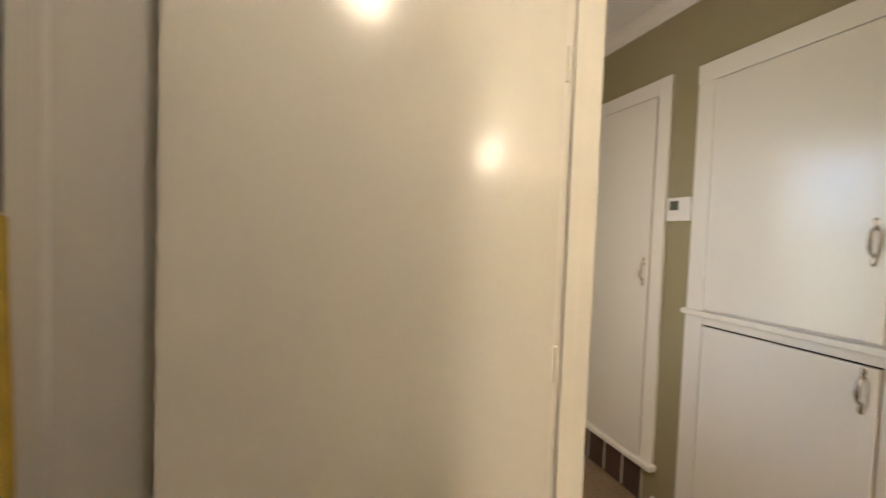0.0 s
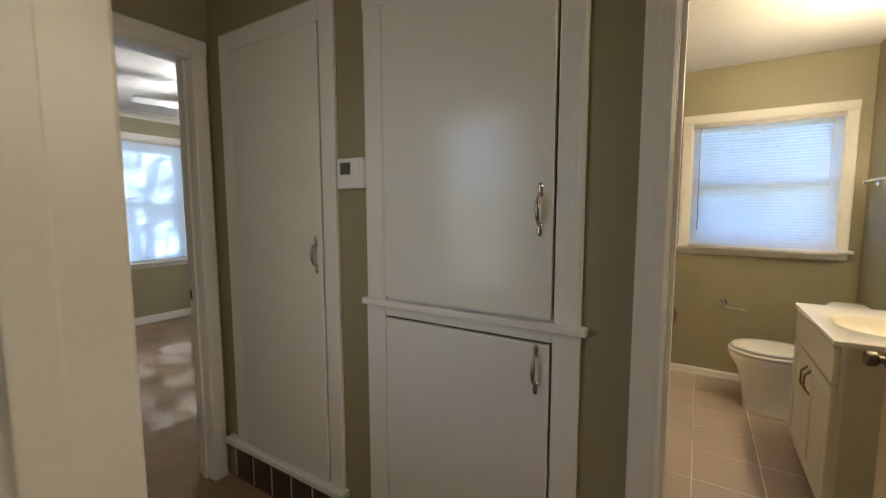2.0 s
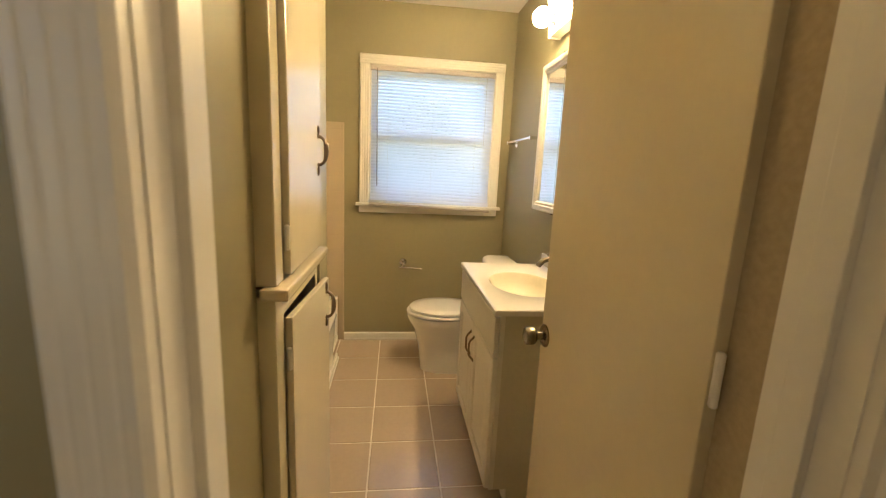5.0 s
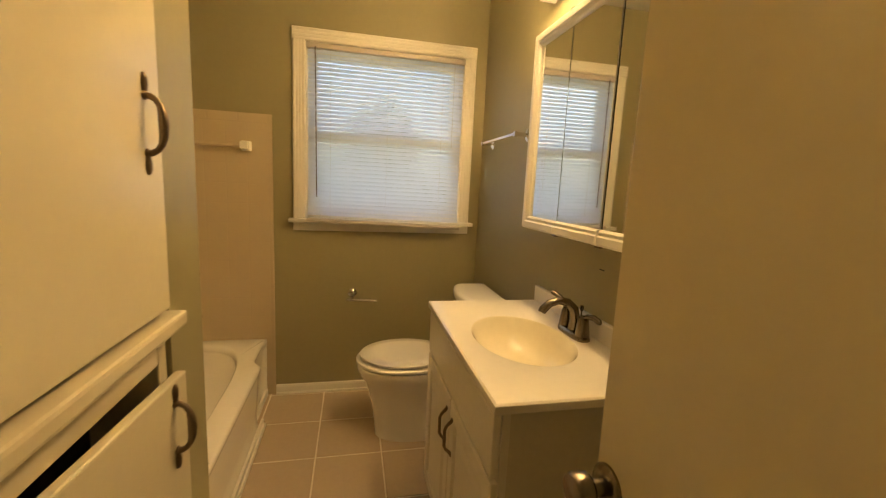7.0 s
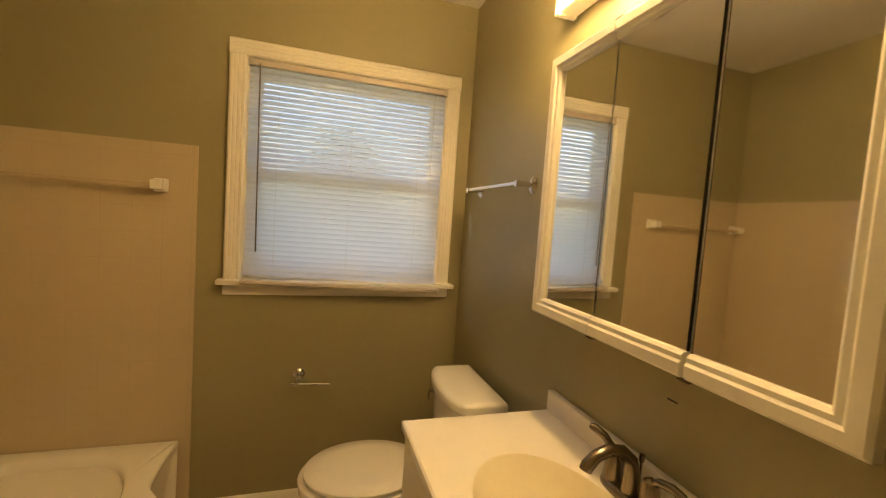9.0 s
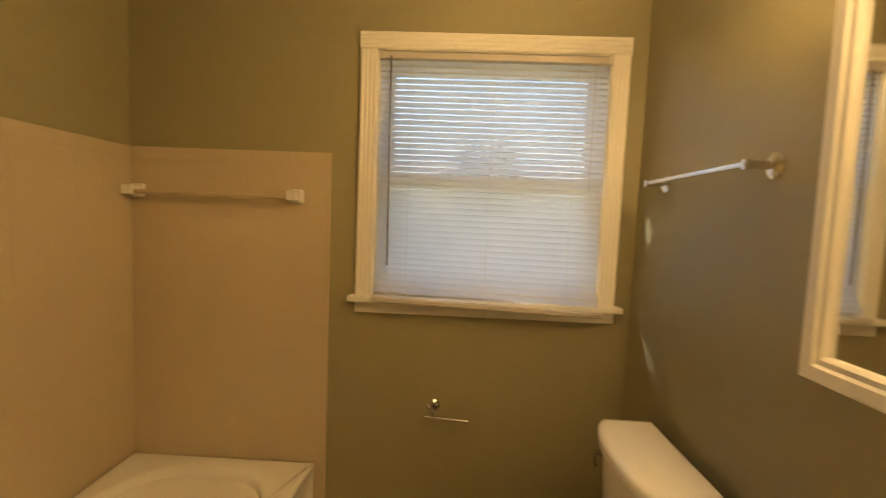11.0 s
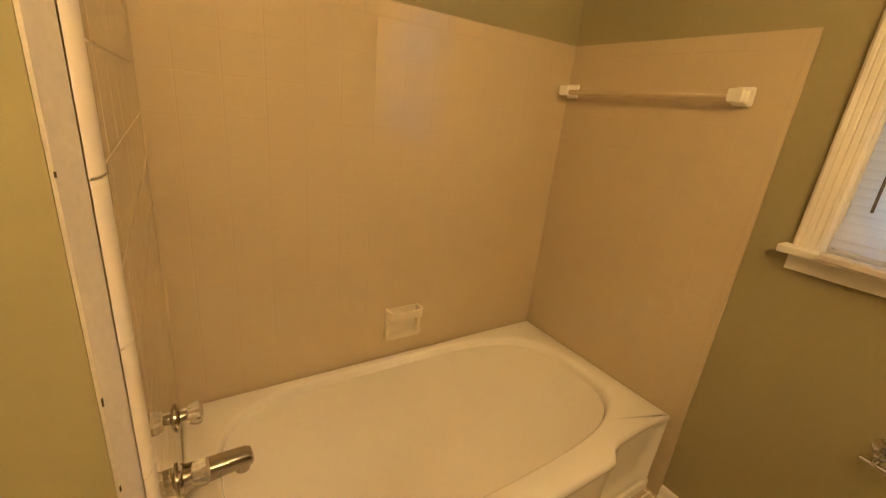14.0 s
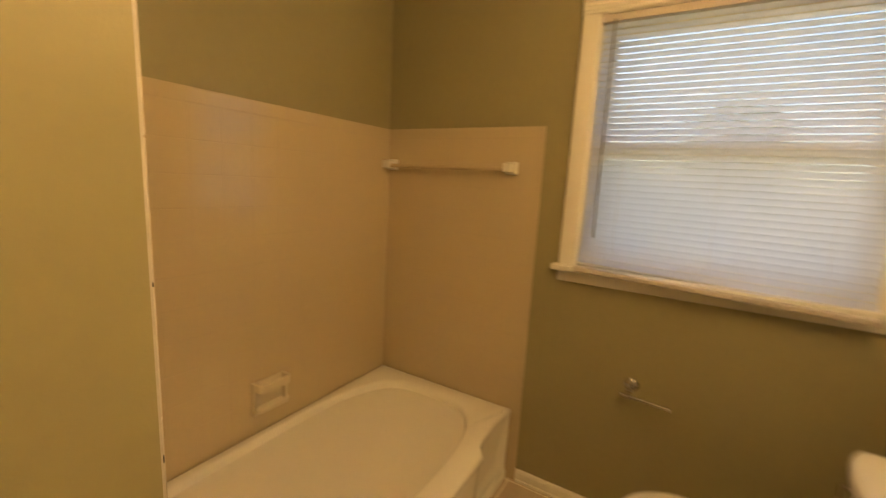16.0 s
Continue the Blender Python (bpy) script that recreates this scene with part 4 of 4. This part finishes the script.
# ---- mirror cabinet ----
CX0, CX1, CZ0, CZ1, CF = -1.705, -0.917, 1.144, 1.872, 0.165
mc = thing("mirror_cabinet", ((CX0 + CX1) / 2, MW, CZ0), "white framed medicine cabinet with three mirror doors", "medicine cabinet")
part("body", boxes((CX0 + 0.012, CX1 - 0.006, MW + 0.001, CF - 0.03, CZ0 + 0.008, CZ1 - 0.008)), TRIM, mc)
cuts = (CX0, -1.445, -1.182, CX1)


def frame_bar(bm, a, b, n_in, w=0.048):
    """A moulded bar from a to b in the front plane; n_in: the way in to the mirror."""
    rings = []
    for p, e in ((a, 1), (b, -1)):
        row = []
        for u, y in ((0, CF - 0.024), (0, CF - 0.006), (0.006, CF), (0.026, CF), (0.031, CF - 0.005), (0.04, CF - 0.004), (0.046, CF - 0.010), (0.046, CF - 0.024)):
            row.append((p[0] + n_in[0] * u + p[2] * u, y, p[1] + n_in[1] * u + p[3] * u))
        rings.append(row)
    return loft(bm, rings)


for i in range(3):
    x0, x1 = cuts[i] + (0, 0.0055, 0.0014)[i], cuts[i + 1] - (0.0055, 0.0014, 0)[i]
    lw, rw = (0.046 if i == 0 else 0), (0.046 if i == 2 else 0)
    d = part("mirror_door", boxes((x0 + 0.002, x1 - 0.002, CF - 0.03, CF - 0.0245, CZ0 + 0.002, CZ1 - 0.002)), TRIM, mc)
    part("mirror", boxes((x0 + (lw or 0.001) - 0.002 * bool(lw), x1 - (rw or 0.001) + 0.002 * bool(rw), CF - 0.0243, CF - 0.016, CZ0 + 0.044, CZ1 - 0.044)), MIRROR, d, "mirror glass")
    ml, mr = (1 if i == 0 else 0), (1 if i == 2 else 0)
    bars = [((x0, CZ0, ml, 0), (x1, CZ0, -mr, 0), (0, 1)), ((x0, CZ1, ml, 0), (x1, CZ1, -mr, 0), (0, -1))]
    bars += [((x0, CZ0, 0, 1), (x0, CZ1, 0, -1), (1, 0))] * ml + [((x1, CZ0, 0, 1), (x1, CZ1, 0, -1), (-1, 0))] * mr
    for p, q, n_in in bars:
        part("frame_bar", frame_bar(bmn(), p, q, n_in), TRIM, d)
    if i < 2:
        # black strip gives the shade between two mirror doors
        part("gap", boxes((cuts[i + 1] - 0.0058, cuts[i + 1] + 0.0058, CF - 0.0299, CF - 0.0285, CZ0 + 0.002, CZ1 - 0.002)), BLACK, mc)
        for z in (CZ0 - 0.006, CZ1 + 0.0005):
            part("catch", boxes((cuts[i + 1] - 0.012, cuts[i + 1] + 0.012, CF - 0.02, CF - 0.006, z, z + 0.0055), bev=0.001), NICKEL, mc, "small metal door catch")

# ---- light bar over the mirror ----
lb = thing("vanity_light", (-1.3, MW, 2.0), "white light bar with lit round bulbs above the mirror", "wall light")
part("back_box", boxes((-1.72, -0.87, MW + 0.001, MW + 0.062, 2.03, 2.15), bev=0.005), TRIM, lb)
part("end_cap", boxes((-0.872, -0.855, MW + 0.001, MW + 0.068, 2.024, 2.156), bev=0.003), TRIM, lb)
for k in range(4):
    x = -0.955 - 0.215 * k
    so = part("socket", lathe(bmn(), (x, MW + 0.062, 2.09), (0, 1, 0), [(0, 0.034), (0.006, 0.034), (0.012, 0.024), (0.035, 0.022)], 20), CHROME, lb, smooth=True)
    bm = bmn()
    bmesh.ops.create_uvsphere(bm, u_segments=24, v_segments=14, radius=0.047, matrix=Matrix.Translation((x, MW + 0.138, 2.09)))
    part("bulb", bm, GLOBE, so, "lit warm white globe bulb", smooth=True)

# ---- chrome accessories ----
tr = thing("chrome_towel_bar", (-0.45, MW, 1.54), "slim chrome towel bar on two round posts", "towel bar")
for x in (-0.212, -0.692):
    part("post", lathe(bmn(), (x, MW + 0.0005, 1.538), (0, 1, 0), [(0, 0.03), (0.004, 0.03), (0.011, 0.02), (0.014, 0.010), (0.05, 0.009), (0.056, 0.012), (0.07, 0.012), (0.073, 0.004)], 24), CHROME, tr, smooth=True)
part("bar", tube(bmn(), [(-0.20, MW + 0.061, 1.54), (-0.70, MW + 0.061, 1.54)], 0.008, 12), CHROME, tr, smooth=True)

tp = thing("paper_holder", (0, 0.832, 0.62), "empty chrome toilet paper holder with one arm", "paper holder")
part("rose", lathe(bmn(), (-0.0005, 0.832, 0.628), (-1, 0, 0), [(0, 0.027), (0.004, 0.027), (0.012, 0.019), (0.015, 0.010), (0.05, 0.009), (0.056, 0.012), (0.06, 0.004)], 20), DCHROME, tp, smooth=True)
part("link", tube(bmn(), [(-0.046, 0.832, 0.626), (-0.05, 0.835, 0.612), (-0.052, 0.838, 0.598)], [0.010, 0.009, 0.008], 10), DCHROME, tp, smooth=True)
part("arm", tube(bmn(), [(-0.052, 0.866, 0.6005), (-0.052, 0.864, 0.6), (-0.052, 0.72, 0.592), (-0.052, 0.706, 0.591), (-0.052, 0.704, 0.591), (-0.052, 0.69, 0.59)], [0.004, 0.0072, 0.0072, 0.0072, 0.0088, 0.0088], 12), DCHROME, tp, smooth=True)

hb = thing("hand_towel_bar", (-1.80, MW, 1.24), "short greyish white curved towel bar beside the mirror cabinet", "towel bar")
part("bar", tube(bmn(), [(-1.735, MW + 0.0, 1.272), (-1.737, MW + 0.02, 1.270), (-1.75, MW + 0.032, 1.262), (-1.80, MW + 0.036, 1.255), (-1.86, MW + 0.032, 1.262), (-1.872, MW + 0.02, 1.27), (-1.874, MW, 1.272)], [0.011, 0.008, 0.007, 0.0075, 0.007, 0.008, 0.011], 10), CERAM, hb, smooth=True)

tagged(part("wall_scuff_mark", boxes((-1.36, -1.335, MW + 0.0005, MW + 0.0025, 1.052, 1.055)), BLACK), "small dark scratch on the wall over the sink", "scratch")

vt = thing("ceiling_vent", (-1.34, 0.66, 2.45), "white slatted ceiling vent in the bathroom", "vent")
part("frame", boxes((-1.43, -1.415, 0.55, 0.78, 2.442, 2.4495), (-1.285, -1.27, 0.55, 0.78, 2.442, 2.4495), (-1.415, -1.285, 0.55, 0.565, 2.442, 2.4495), (-1.415, -1.285, 0.765, 0.78, 2.442, 2.4495)), PLAST, vt)
part("backing", boxes((-1.415, -1.285, 0.565, 0.765, 2.4475, 2.4495)), GREY, vt)
for k in range(8):
    part("slat", boxes((-1.415, -1.285, 0.57 + 0.0245 * k, 0.584 + 0.0245 * k, 2.4425, 2.4468)), PLAST, vt)

# ---- bathroom cupboard, its lower door ajar ----
bc = thing("bath_cupboard", (-1.93, PY + 0.02, 0), "cream painted built-in bathroom cupboard, lower door ajar", "cupboard")
BF = 1.158
BX_L, BX_R = -2.19, -1.6905
part("casing", boxes((BX_L, -2.13, BF - 0.001, BF + 0.117, 1.05, 2.06), bev=0.004), BDOOR, bc)
part("casing", boxes((-1.708, BX_R, BF + 0.004, BF + 0.117, 1.05, 2.06), bev=0.003), BDOOR, bc)
part("casing", boxes((-2.13, -1.708, BF + 0.002, BF + 0.117, 2.0, 2.06), bev=0.003), BDOOR, bc)
part("stile", boxes((BX_L + 0.006, -2.115, BF + 0.004, BF + 0.117, 0.0, 1.024), bev=0.003), BDOOR, bc)
part("stile", boxes((-1.722, BX_R, BF + 0.004, BF + 0.117, 0.0, 1.024), bev=0.003), BDOOR, bc)
part("rail", boxes((-2.115, -1.722, BF + 0.005, BF + 0.03, 0.962, 1.024), bev=0.002), BDOOR, bc)
part("plinth", boxes((-2.115, -1.722, BF + 0.005, BF + 0.03, 0.0, 0.1), bev=0.002), BDOOR, bc)
part("ledge", boxes((-2.215, -1.684, 1.126, BF + 0.03, 1.024, 1.05), bev=0.006), BDOOR, bc)
part("interior", boxes((-2.13, -1.70, 1.44, 1.46, 0.0, 2.06), (-2.15, -2.13, BF + 0.117, 1.46, 0.0, 2.06), (-1.70, -1.6915, BF + 0.117, 1.46, 0.0, 2.06), (-2.13, -1.70, BF + 0.03, 1.44, 0.09, 0.1)), DARKIN, bc)
u = part("upper_door", boxes((-2.122, -1.712, BF - 0.016, BF + 0.003, 1.062, 1.992), bev=0.004), BDOOR, bc)
pull(u, (-1.765, BF - 0.0165, 1.362), (0, -1, 0), PULLD)
hinge(u, -2.126, BF - 0.01, 1.12, h=0.06)
hinge(u, -2.126, BF - 0.01, 1.85, h=0.06)
# lower door, turned a little out on its hinges
AJAR = radians(-3.8)
bm = boxes((0.0, 0.39, -0.018, 0.0, 0.108, 0.955), bev=0.004)
u = part("lower_door", bm, BDOOR, bc)
turn = Matrix.Translation((-2.118, BF + 0.002, 0)) @ Matrix.Rotation(AJAR, 4, "Z")
u.data.transform(turn)
w = pull(u, (0.345, -0.0185, 0.875), (0, -1, 0), PULLD)
w.data.transform(turn)
hinge(u, -2.122, BF - 0.008, 0.82, h=0.06)
hinge(u, -2.122, BF - 0.008, 0.2, h=0.06)

# ---- bedroom ceiling fan ----
fn = thing("ceiling_fan", (-1.68, 4.9, 2.5), "dark ceiling fan with a small glass light, at rest", "ceiling fan")
part("rod", tube(bmn(), [(-1.68, 4.9, 2.5), (-1.68, 4.9, 2.33)], 0.012, 10), FAN, fn)
part("motor", lathe(bmn(), (-1.68, 4.9, 2.33), (0, 0, -1), [(0, 0.03), (0.01, 0.09), (0.07, 0.1), (0.09, 0.06), (0.1, 0.04)], 24), FAN, fn, smooth=True)
for k in range(5):
    a = 2 * math.pi * k / 5 + 0.35
    bm = bmn()
    rings = []
    for r, w in ((0.09, 0.02), (0.16, 0.022), (0.2, 0.06), (0.5, 0.068), (0.62, 0.062), (0.64, 0.04)):
        rings.append([(-1.68 + r * math.cos(a) - s * w * math.sin(a), 4.9 + r * math.sin(a) + s * w * math.cos(a), 2.285 + s * 0.012 + h) for s, h in ((-1, 0), (1, 0), (1, 0.006), (-1, 0.006))])
    loft(bm, rings)
    part("blade", bm, PLAST, fn, "pale blade")
part("shade", lathe(bmn(), (-1.68, 4.9, 2.23), (0, 0, -1), [(0, 0.05), (0.02, 0.07), (0.06, 0.085), (0.1, 0.06), (0.11, 0.01)], 20), GLASSW, fn, "frosted glass bowl", smooth=True)


# ---- ceiling lamps of the hall and the first room ----
def ceiling_lamp(name, x, y, ztop, zb, material, label, r=0.12):
    t = thing(name, (x, y, ztop), label, "ceiling lamp")
    part("canopy", lathe(bmn(), (x, y, ztop - 0.0005), (0, 0, -1), [(0, 0.06), (0.01, 0.06), (0.03, 0.02)], 20), NICKEL, t, smooth=True)
    part("stem", tube(bmn(), [(x, y, ztop - 0.02), (x, y, zb + 0.05)], 0.008, 8), NICKEL, t)
    part("shade", lathe(bmn(), (x, y, zb + 0.06), (0, 0, -1), [(0, r * 0.4), (0.02, r * 0.8), (0.06, r), (0.1, r * 0.85), (0.125, r * 0.4), (0.13, 0.005)], 24), material, t, "lit frosted glass shade", smooth=True)


ceiling_lamp("hall_lamp", -3.1, -0.95, 2.515, 2.03, HALLBULB, "lit glass hall ceiling lamp on a short stem", 0.12)
ceiling_lamp("room_lamp", -4.23, 0.42, 2.5, 2.37, ROOMBULB, "lit glass ceiling lamp in the first room", 0.075)


# ---- outdoors ----
structure("roof", boxes((-6.9, 0.62, -3.2, 7.25, 2.64, 2.8)), BARK, "plain dark roof with overhanging eaves", "roof")
structure("ground", boxes((-400, 400, -400, 400, -0.6, -0.5)), SOIL, "grass and bare soil round the house", "ground")
rng = random.Random(11)


def leafy(name, at, height, spread, clumps, label, low=0.35):
    t = thing(name, at, label, "tree")
    x, y, z = at
    bm = bmn()
    tube(bm, [(x, y, z), (x + 0.05, y, z + height * 0.3), (x - 0.05, y + 0.05, z + height * 0.55), (x, y, z + height * 0.85)], [0.16, 0.12, 0.08, 0.02], 9)
    for k in range(9):
        a, h = rng.uniform(0, 6.28), rng.uniform(0.3, 0.75) * height
        l = spread * rng.uniform(0.5, 0.9)
        tube(bm, [(x, y, z + h), (x + l * 0.5 * math.cos(a), y + l * 0.5 * math.sin(a), z + h + l * 0.25), (x + l * math.cos(a), y + l * math.sin(a), z + h + l * 0.4)], [0.05, 0.03, 0.008], 6)
    part("trunk", bm, BARK, t)
    vs, fs = [], []
    for k in range(clumps):
        a, e = rng.uniform(0, 6.283), rng.uniform(-1, 1)
        r = rng.uniform(0.35, 1.0) ** 0.6
        c = Vector((x + spread * r * math.cos(a) * math.sqrt(1 - e * e), y + spread * r * math.sin(a) * math.sqrt(1 - e * e), z + height * (low + 0.33 + 0.34 * e * r)))
        for j in range(16):
            p = c + Vector((rng.gauss(0, 0.16), rng.gauss(0, 0.16), rng.gauss(0, 0.13)))
            d = Vector((rng.gauss(0, 1), rng.gauss(0, 1), rng.gauss(0, 0.6))).normalized() * rng.uniform(0.05, 0.10)
            s = d.orthogonal().normalized() * d.length * 0.45
            b = len(vs)
            vs += [p - d, p + s, p + d, p - s]
            fs.append((b, b + 1, b + 2, b + 3))
    me = bpy.data.meshes.new("crown")
    me.from_pydata(vs, [], fs)
    me.materials.append(LEAF)
    o = new("crown", me)
    o.parent = t
    o.matrix_parent_inverse = Matrix.Translation(-Vector(at))
    return t


leafy("tree", (0.15, 10.6, -0.5), 6.2, 2.3, 1050, "leafy yard tree outside the bedroom window", 0.42)
leafy("tree", (8.5, 3.6, -0.5), 2.9, 1.7, 260, "leafy yard tree outside the bathroom window", 0.33)
leafy("tree", (9.6, 0.1, -0.5), 4.3, 1.1, 150, "leafy yard tree outside the bathroom window", 0.3)
# unseen tree added to block the sun before the bathroom window
leafy("tree", (1.75, 4.7, -0.5), 6.6, 1.7, 1700, "tall leafy tree, unseen, added to keep the sun off the bathroom window", 0.4)
fe = thing("fence", (10.5, 0, -0.5), "weathered grey board fence behind the yard", "fence")
for k in range(60):
    part("board", boxes((10.5, 10.525, -7.5 + 0.25 * k, -7.5 + 0.25 * k + 0.235, -0.5, 0.75 + 0.02 * (k % 3))), FENCE, fe)

# ---- tiles ----
def tile_mesh(w, h, t, bev, material, name):
    """A tile lying in x and y with a soft edge; its top at z 0."""
    bm = bmn()
    rings = [[(-w / 2 + i, -h / 2 + i, z), (w / 2 - i, -h / 2 + i, z), (w / 2 - i, h / 2 - i, z), (-w / 2 + i, h / 2 - i, z)] for i, z in ((0, -t), (0, -bev), (bev * 0.35, -bev * 0.3), (bev * 1.2, 0))]
    loft(bm, rings)
    bmesh.ops.recalc_face_normals(bm, faces=bm.faces[:])
    me = bpy.data.meshes.new(name)
    bm.to_mesh(me)
    bm.free()
    me.materials.append(material)
    return me


def put_tile(me, name, m, parent):
    o = new(name, me)
    o.parent = parent
    o.matrix_parent_inverse = Matrix.Translation(-Vector(parent.location))
    o.matrix_basis = m
    return o


def cuts_of(a, b, first, step):
    """Tile edges between a and b on a grid that passes through first."""
    k0 = math.floor((a - first) / step)
    edges = [a] + [first + step * k for k in range(k0, k0 + 400) if a + 0.012 < first + step * k < b - 0.012] + [b]
    return list(zip(edges, edges[1:]))


cache = {}


def sheet(parent, name, us, vs, to_matrix, joint, thick, bev, material, tilt):
    for u0, u1 in us:
        for v0, v1 in vs:
            key = (name, round(u1 - u0, 3), round(v1 - v0, 3))
            if key not in cache:
                cache[key] = tile_mesh(u1 - u0 - joint, v1 - v0 - joint, thick, bev, material, name)
            m = to_matrix((u0 + u1) / 2, (v0 + v1) / 2) @ Matrix.Rotation(rng.gauss(0, tilt), 4, "X") @ Matrix.Rotation(rng.gauss(0, tilt), 4, "Y")
            put_tile(cache[key], name, m, parent)


ft = thing("floor_tiles", (-1.3, 0.7, 0), "taupe ceramic floor tiles with pale grout", "floor tiles", kind="structure")
sheet(ft, "tile", cuts_of(XB - 0.06, -0.002, -0.335, 0.311), cuts_of(MW, TY0 + 0.05, 0.685, 0.3075), lambda u, v_: Matrix.Translation((u, v_, 0.004)), 0.007, 0.007, 0.002, TILEF, 0.0006)

STEP = 0.1085
rows_z = cuts_of(RIM + 0.001, 1.583, 1.583, STEP)
wt = thing("wall_tiles", (-0.77, TY, RIM), "glossy bone-coloured square wall tiles over the tub", "wall tiles", kind="structure")
part("grout_bed", boxes((FX - 0.0078, -0.0085, TY - 0.0106, TY - 0.001, RIM - 0.02, 1.634)), GROUTW, wt)
sheet(wt, "tile", cuts_of(FX + 0.010, -0.010, -0.79, STEP), rows_z, lambda u, v_: Matrix.Translation((u, TY - 0.011, v_)) @ Matrix.Rotation(radians(90), 4, "X"), 0.0022, 0.006, 0.001, TILEW, 0.0012)
sheet(wt, "cap_tile", cuts_of(FX + 0.010, -0.010, -0.79, 0.1523), [(1.583, 1.635)], lambda u, v_: Matrix.Translation((u, TY - 0.011, v_)) @ Matrix.Rotation(radians(90), 4, "X"), 0.0022, 0.006, 0.004, TILEW, 0.002)
ws = thing("window_side_tiles", (0, 1.68, 0), "glossy bone-coloured wall tiles at the foot of the tub", "wall tiles", kind="structure")
part("grout_bed", boxes((-0.0086, -0.001, 1.274, TY - 0.001, 0.0, 1.634)), GROUTW, ws)
side = lambda u, v_: Matrix.Translation((-0.009, u, v_)) @ Matrix.Rotation(radians(-90), 4, "Y")
for o_rows in (cuts_of(RIM + 0.001, 1.583, 1.583, STEP),):
    for u0, u1 in cuts_of(1.294, TY - 0.012, 1.294, STEP):
        for v0, v1 in o_rows:
            key = ("s", round(u1 - u0, 3), round(v1 - v0, 3))
            if key not in cache:
                cache[key] = tile_mesh(v1 - v0 - 0.0022, u1 - u0 - 0.0022, 0.005, 0.001, TILEW, "tile")
            put_tile(cache[key], "tile", side((u0 + u1) / 2, (v0 + v1) / 2) @ Matrix.Rotation(rng.gauss(0, 0.0012), 4, "X") @ Matrix.Rotation(rng.gauss(0, 0.0012), 4, "Y"), ws)
for a, b in cuts_of(1.294, TY - 0.012, 1.294, 0.1523):
    put_tile(tile_mesh(0.05, b - a - 0.0022, 0.005, 0.004, TILEW, "cap_tile"), "cap_tile", side((a + b) / 2, 1.609), ws)
for a, b in cuts_of(0.002, 1.634, 1.583, 0.1523):
    put_tile(tile_mesh(b - a - 0.0022, 0.0195, 0.005, 0.0042, TILEW, "edge_tile"), "edge_tile", side(1.283, (a + b) / 2), ws)
tw = thing("tap_wall_tiles", (FX, 1.65, 0), "glossy bone-coloured wall tiles round the tub taps", "wall tiles", kind="structure")
part("grout_bed", boxes((FX - 0.0078, FX + 0.0081, 1.187, TY - 0.0105, 0.0, 1.634)), GROUTW, tw)
TJ, TS = 1.262, 0.1523
part("edge_filler", loft(bmn(), [[(FX - 0.0078, PY + 0.0015, z), (FX - 0.005, PY + 0.001, z), (FX + 0.007, 1.1868, z), (FX - 0.0078, 1.1868, z)] for z in (0.0, 1.634)]), FILL, tw, "rough white filler strip beside the edge tiles")
for k in range(8):
    z = rng.uniform(0.45, 1.3)
    part("chip", boxes((FX - 0.0055, FX - 0.0043, PY + 0.0008, PY + 0.001 + rng.uniform(0.0008, 0.0018), z, z + rng.uniform(0.002, 0.009))), BLACK, tw, "dark chip in the filler" if k == 0 else "")
tap = lambda u, v_: Matrix.Translation((FX + 0.0085, u, v_)) @ Matrix.Rotation(radians(90), 4, "Y")
for u0, u1 in cuts_of(1.246, TY - 0.012, 1.225, STEP):
    for v0, v1 in rows_z:
        key = ("t", round(u1 - u0, 3), round(v1 - v0, 3))
        if key not in cache:
            cache[key] = tile_mesh(v1 - v0 - 0.0022, u1 - u0 - 0.0022, 0.005, 0.001, TILEW, "tile")
        put_tile(cache[key], "tile", tap((u0 + u1) / 2, (v0 + v1) / 2) @ Matrix.Rotation(rng.gauss(0, 0.0012), 4, "X") @ Matrix.Rotation(rng.gauss(0, 0.0012), 4, "Y"), tw)
for a, b in cuts_of(1.246, TY - 0.012, 1.225, 0.1523):
    put_tile(tile_mesh(0.05, b - a - 0.0022, 0.005, 0.004, TILEW, "cap_tile"), "cap_tile", tap((a + b) / 2, 1.609), tw)
for a, b in cuts_of(0.002, 1.634, TJ, TS):
    bm = bmn()
    rings = []
    for z in (a + 0.0012, b - 0.0012):
        rings.append([(FX + 0.0005 + d, y, z) for y, d in ((1.187, 0.0), (1.187, 0.0075), (1.19, 0.011), (1.2, 0.0145), (1.215, 0.016), (1.231, 0.0145), (1.2445, 0.0095), (1.2445, 0.0))])
    loft(bm, rings)
    part("edge_tile", bm, BULL, tw, smooth=True)
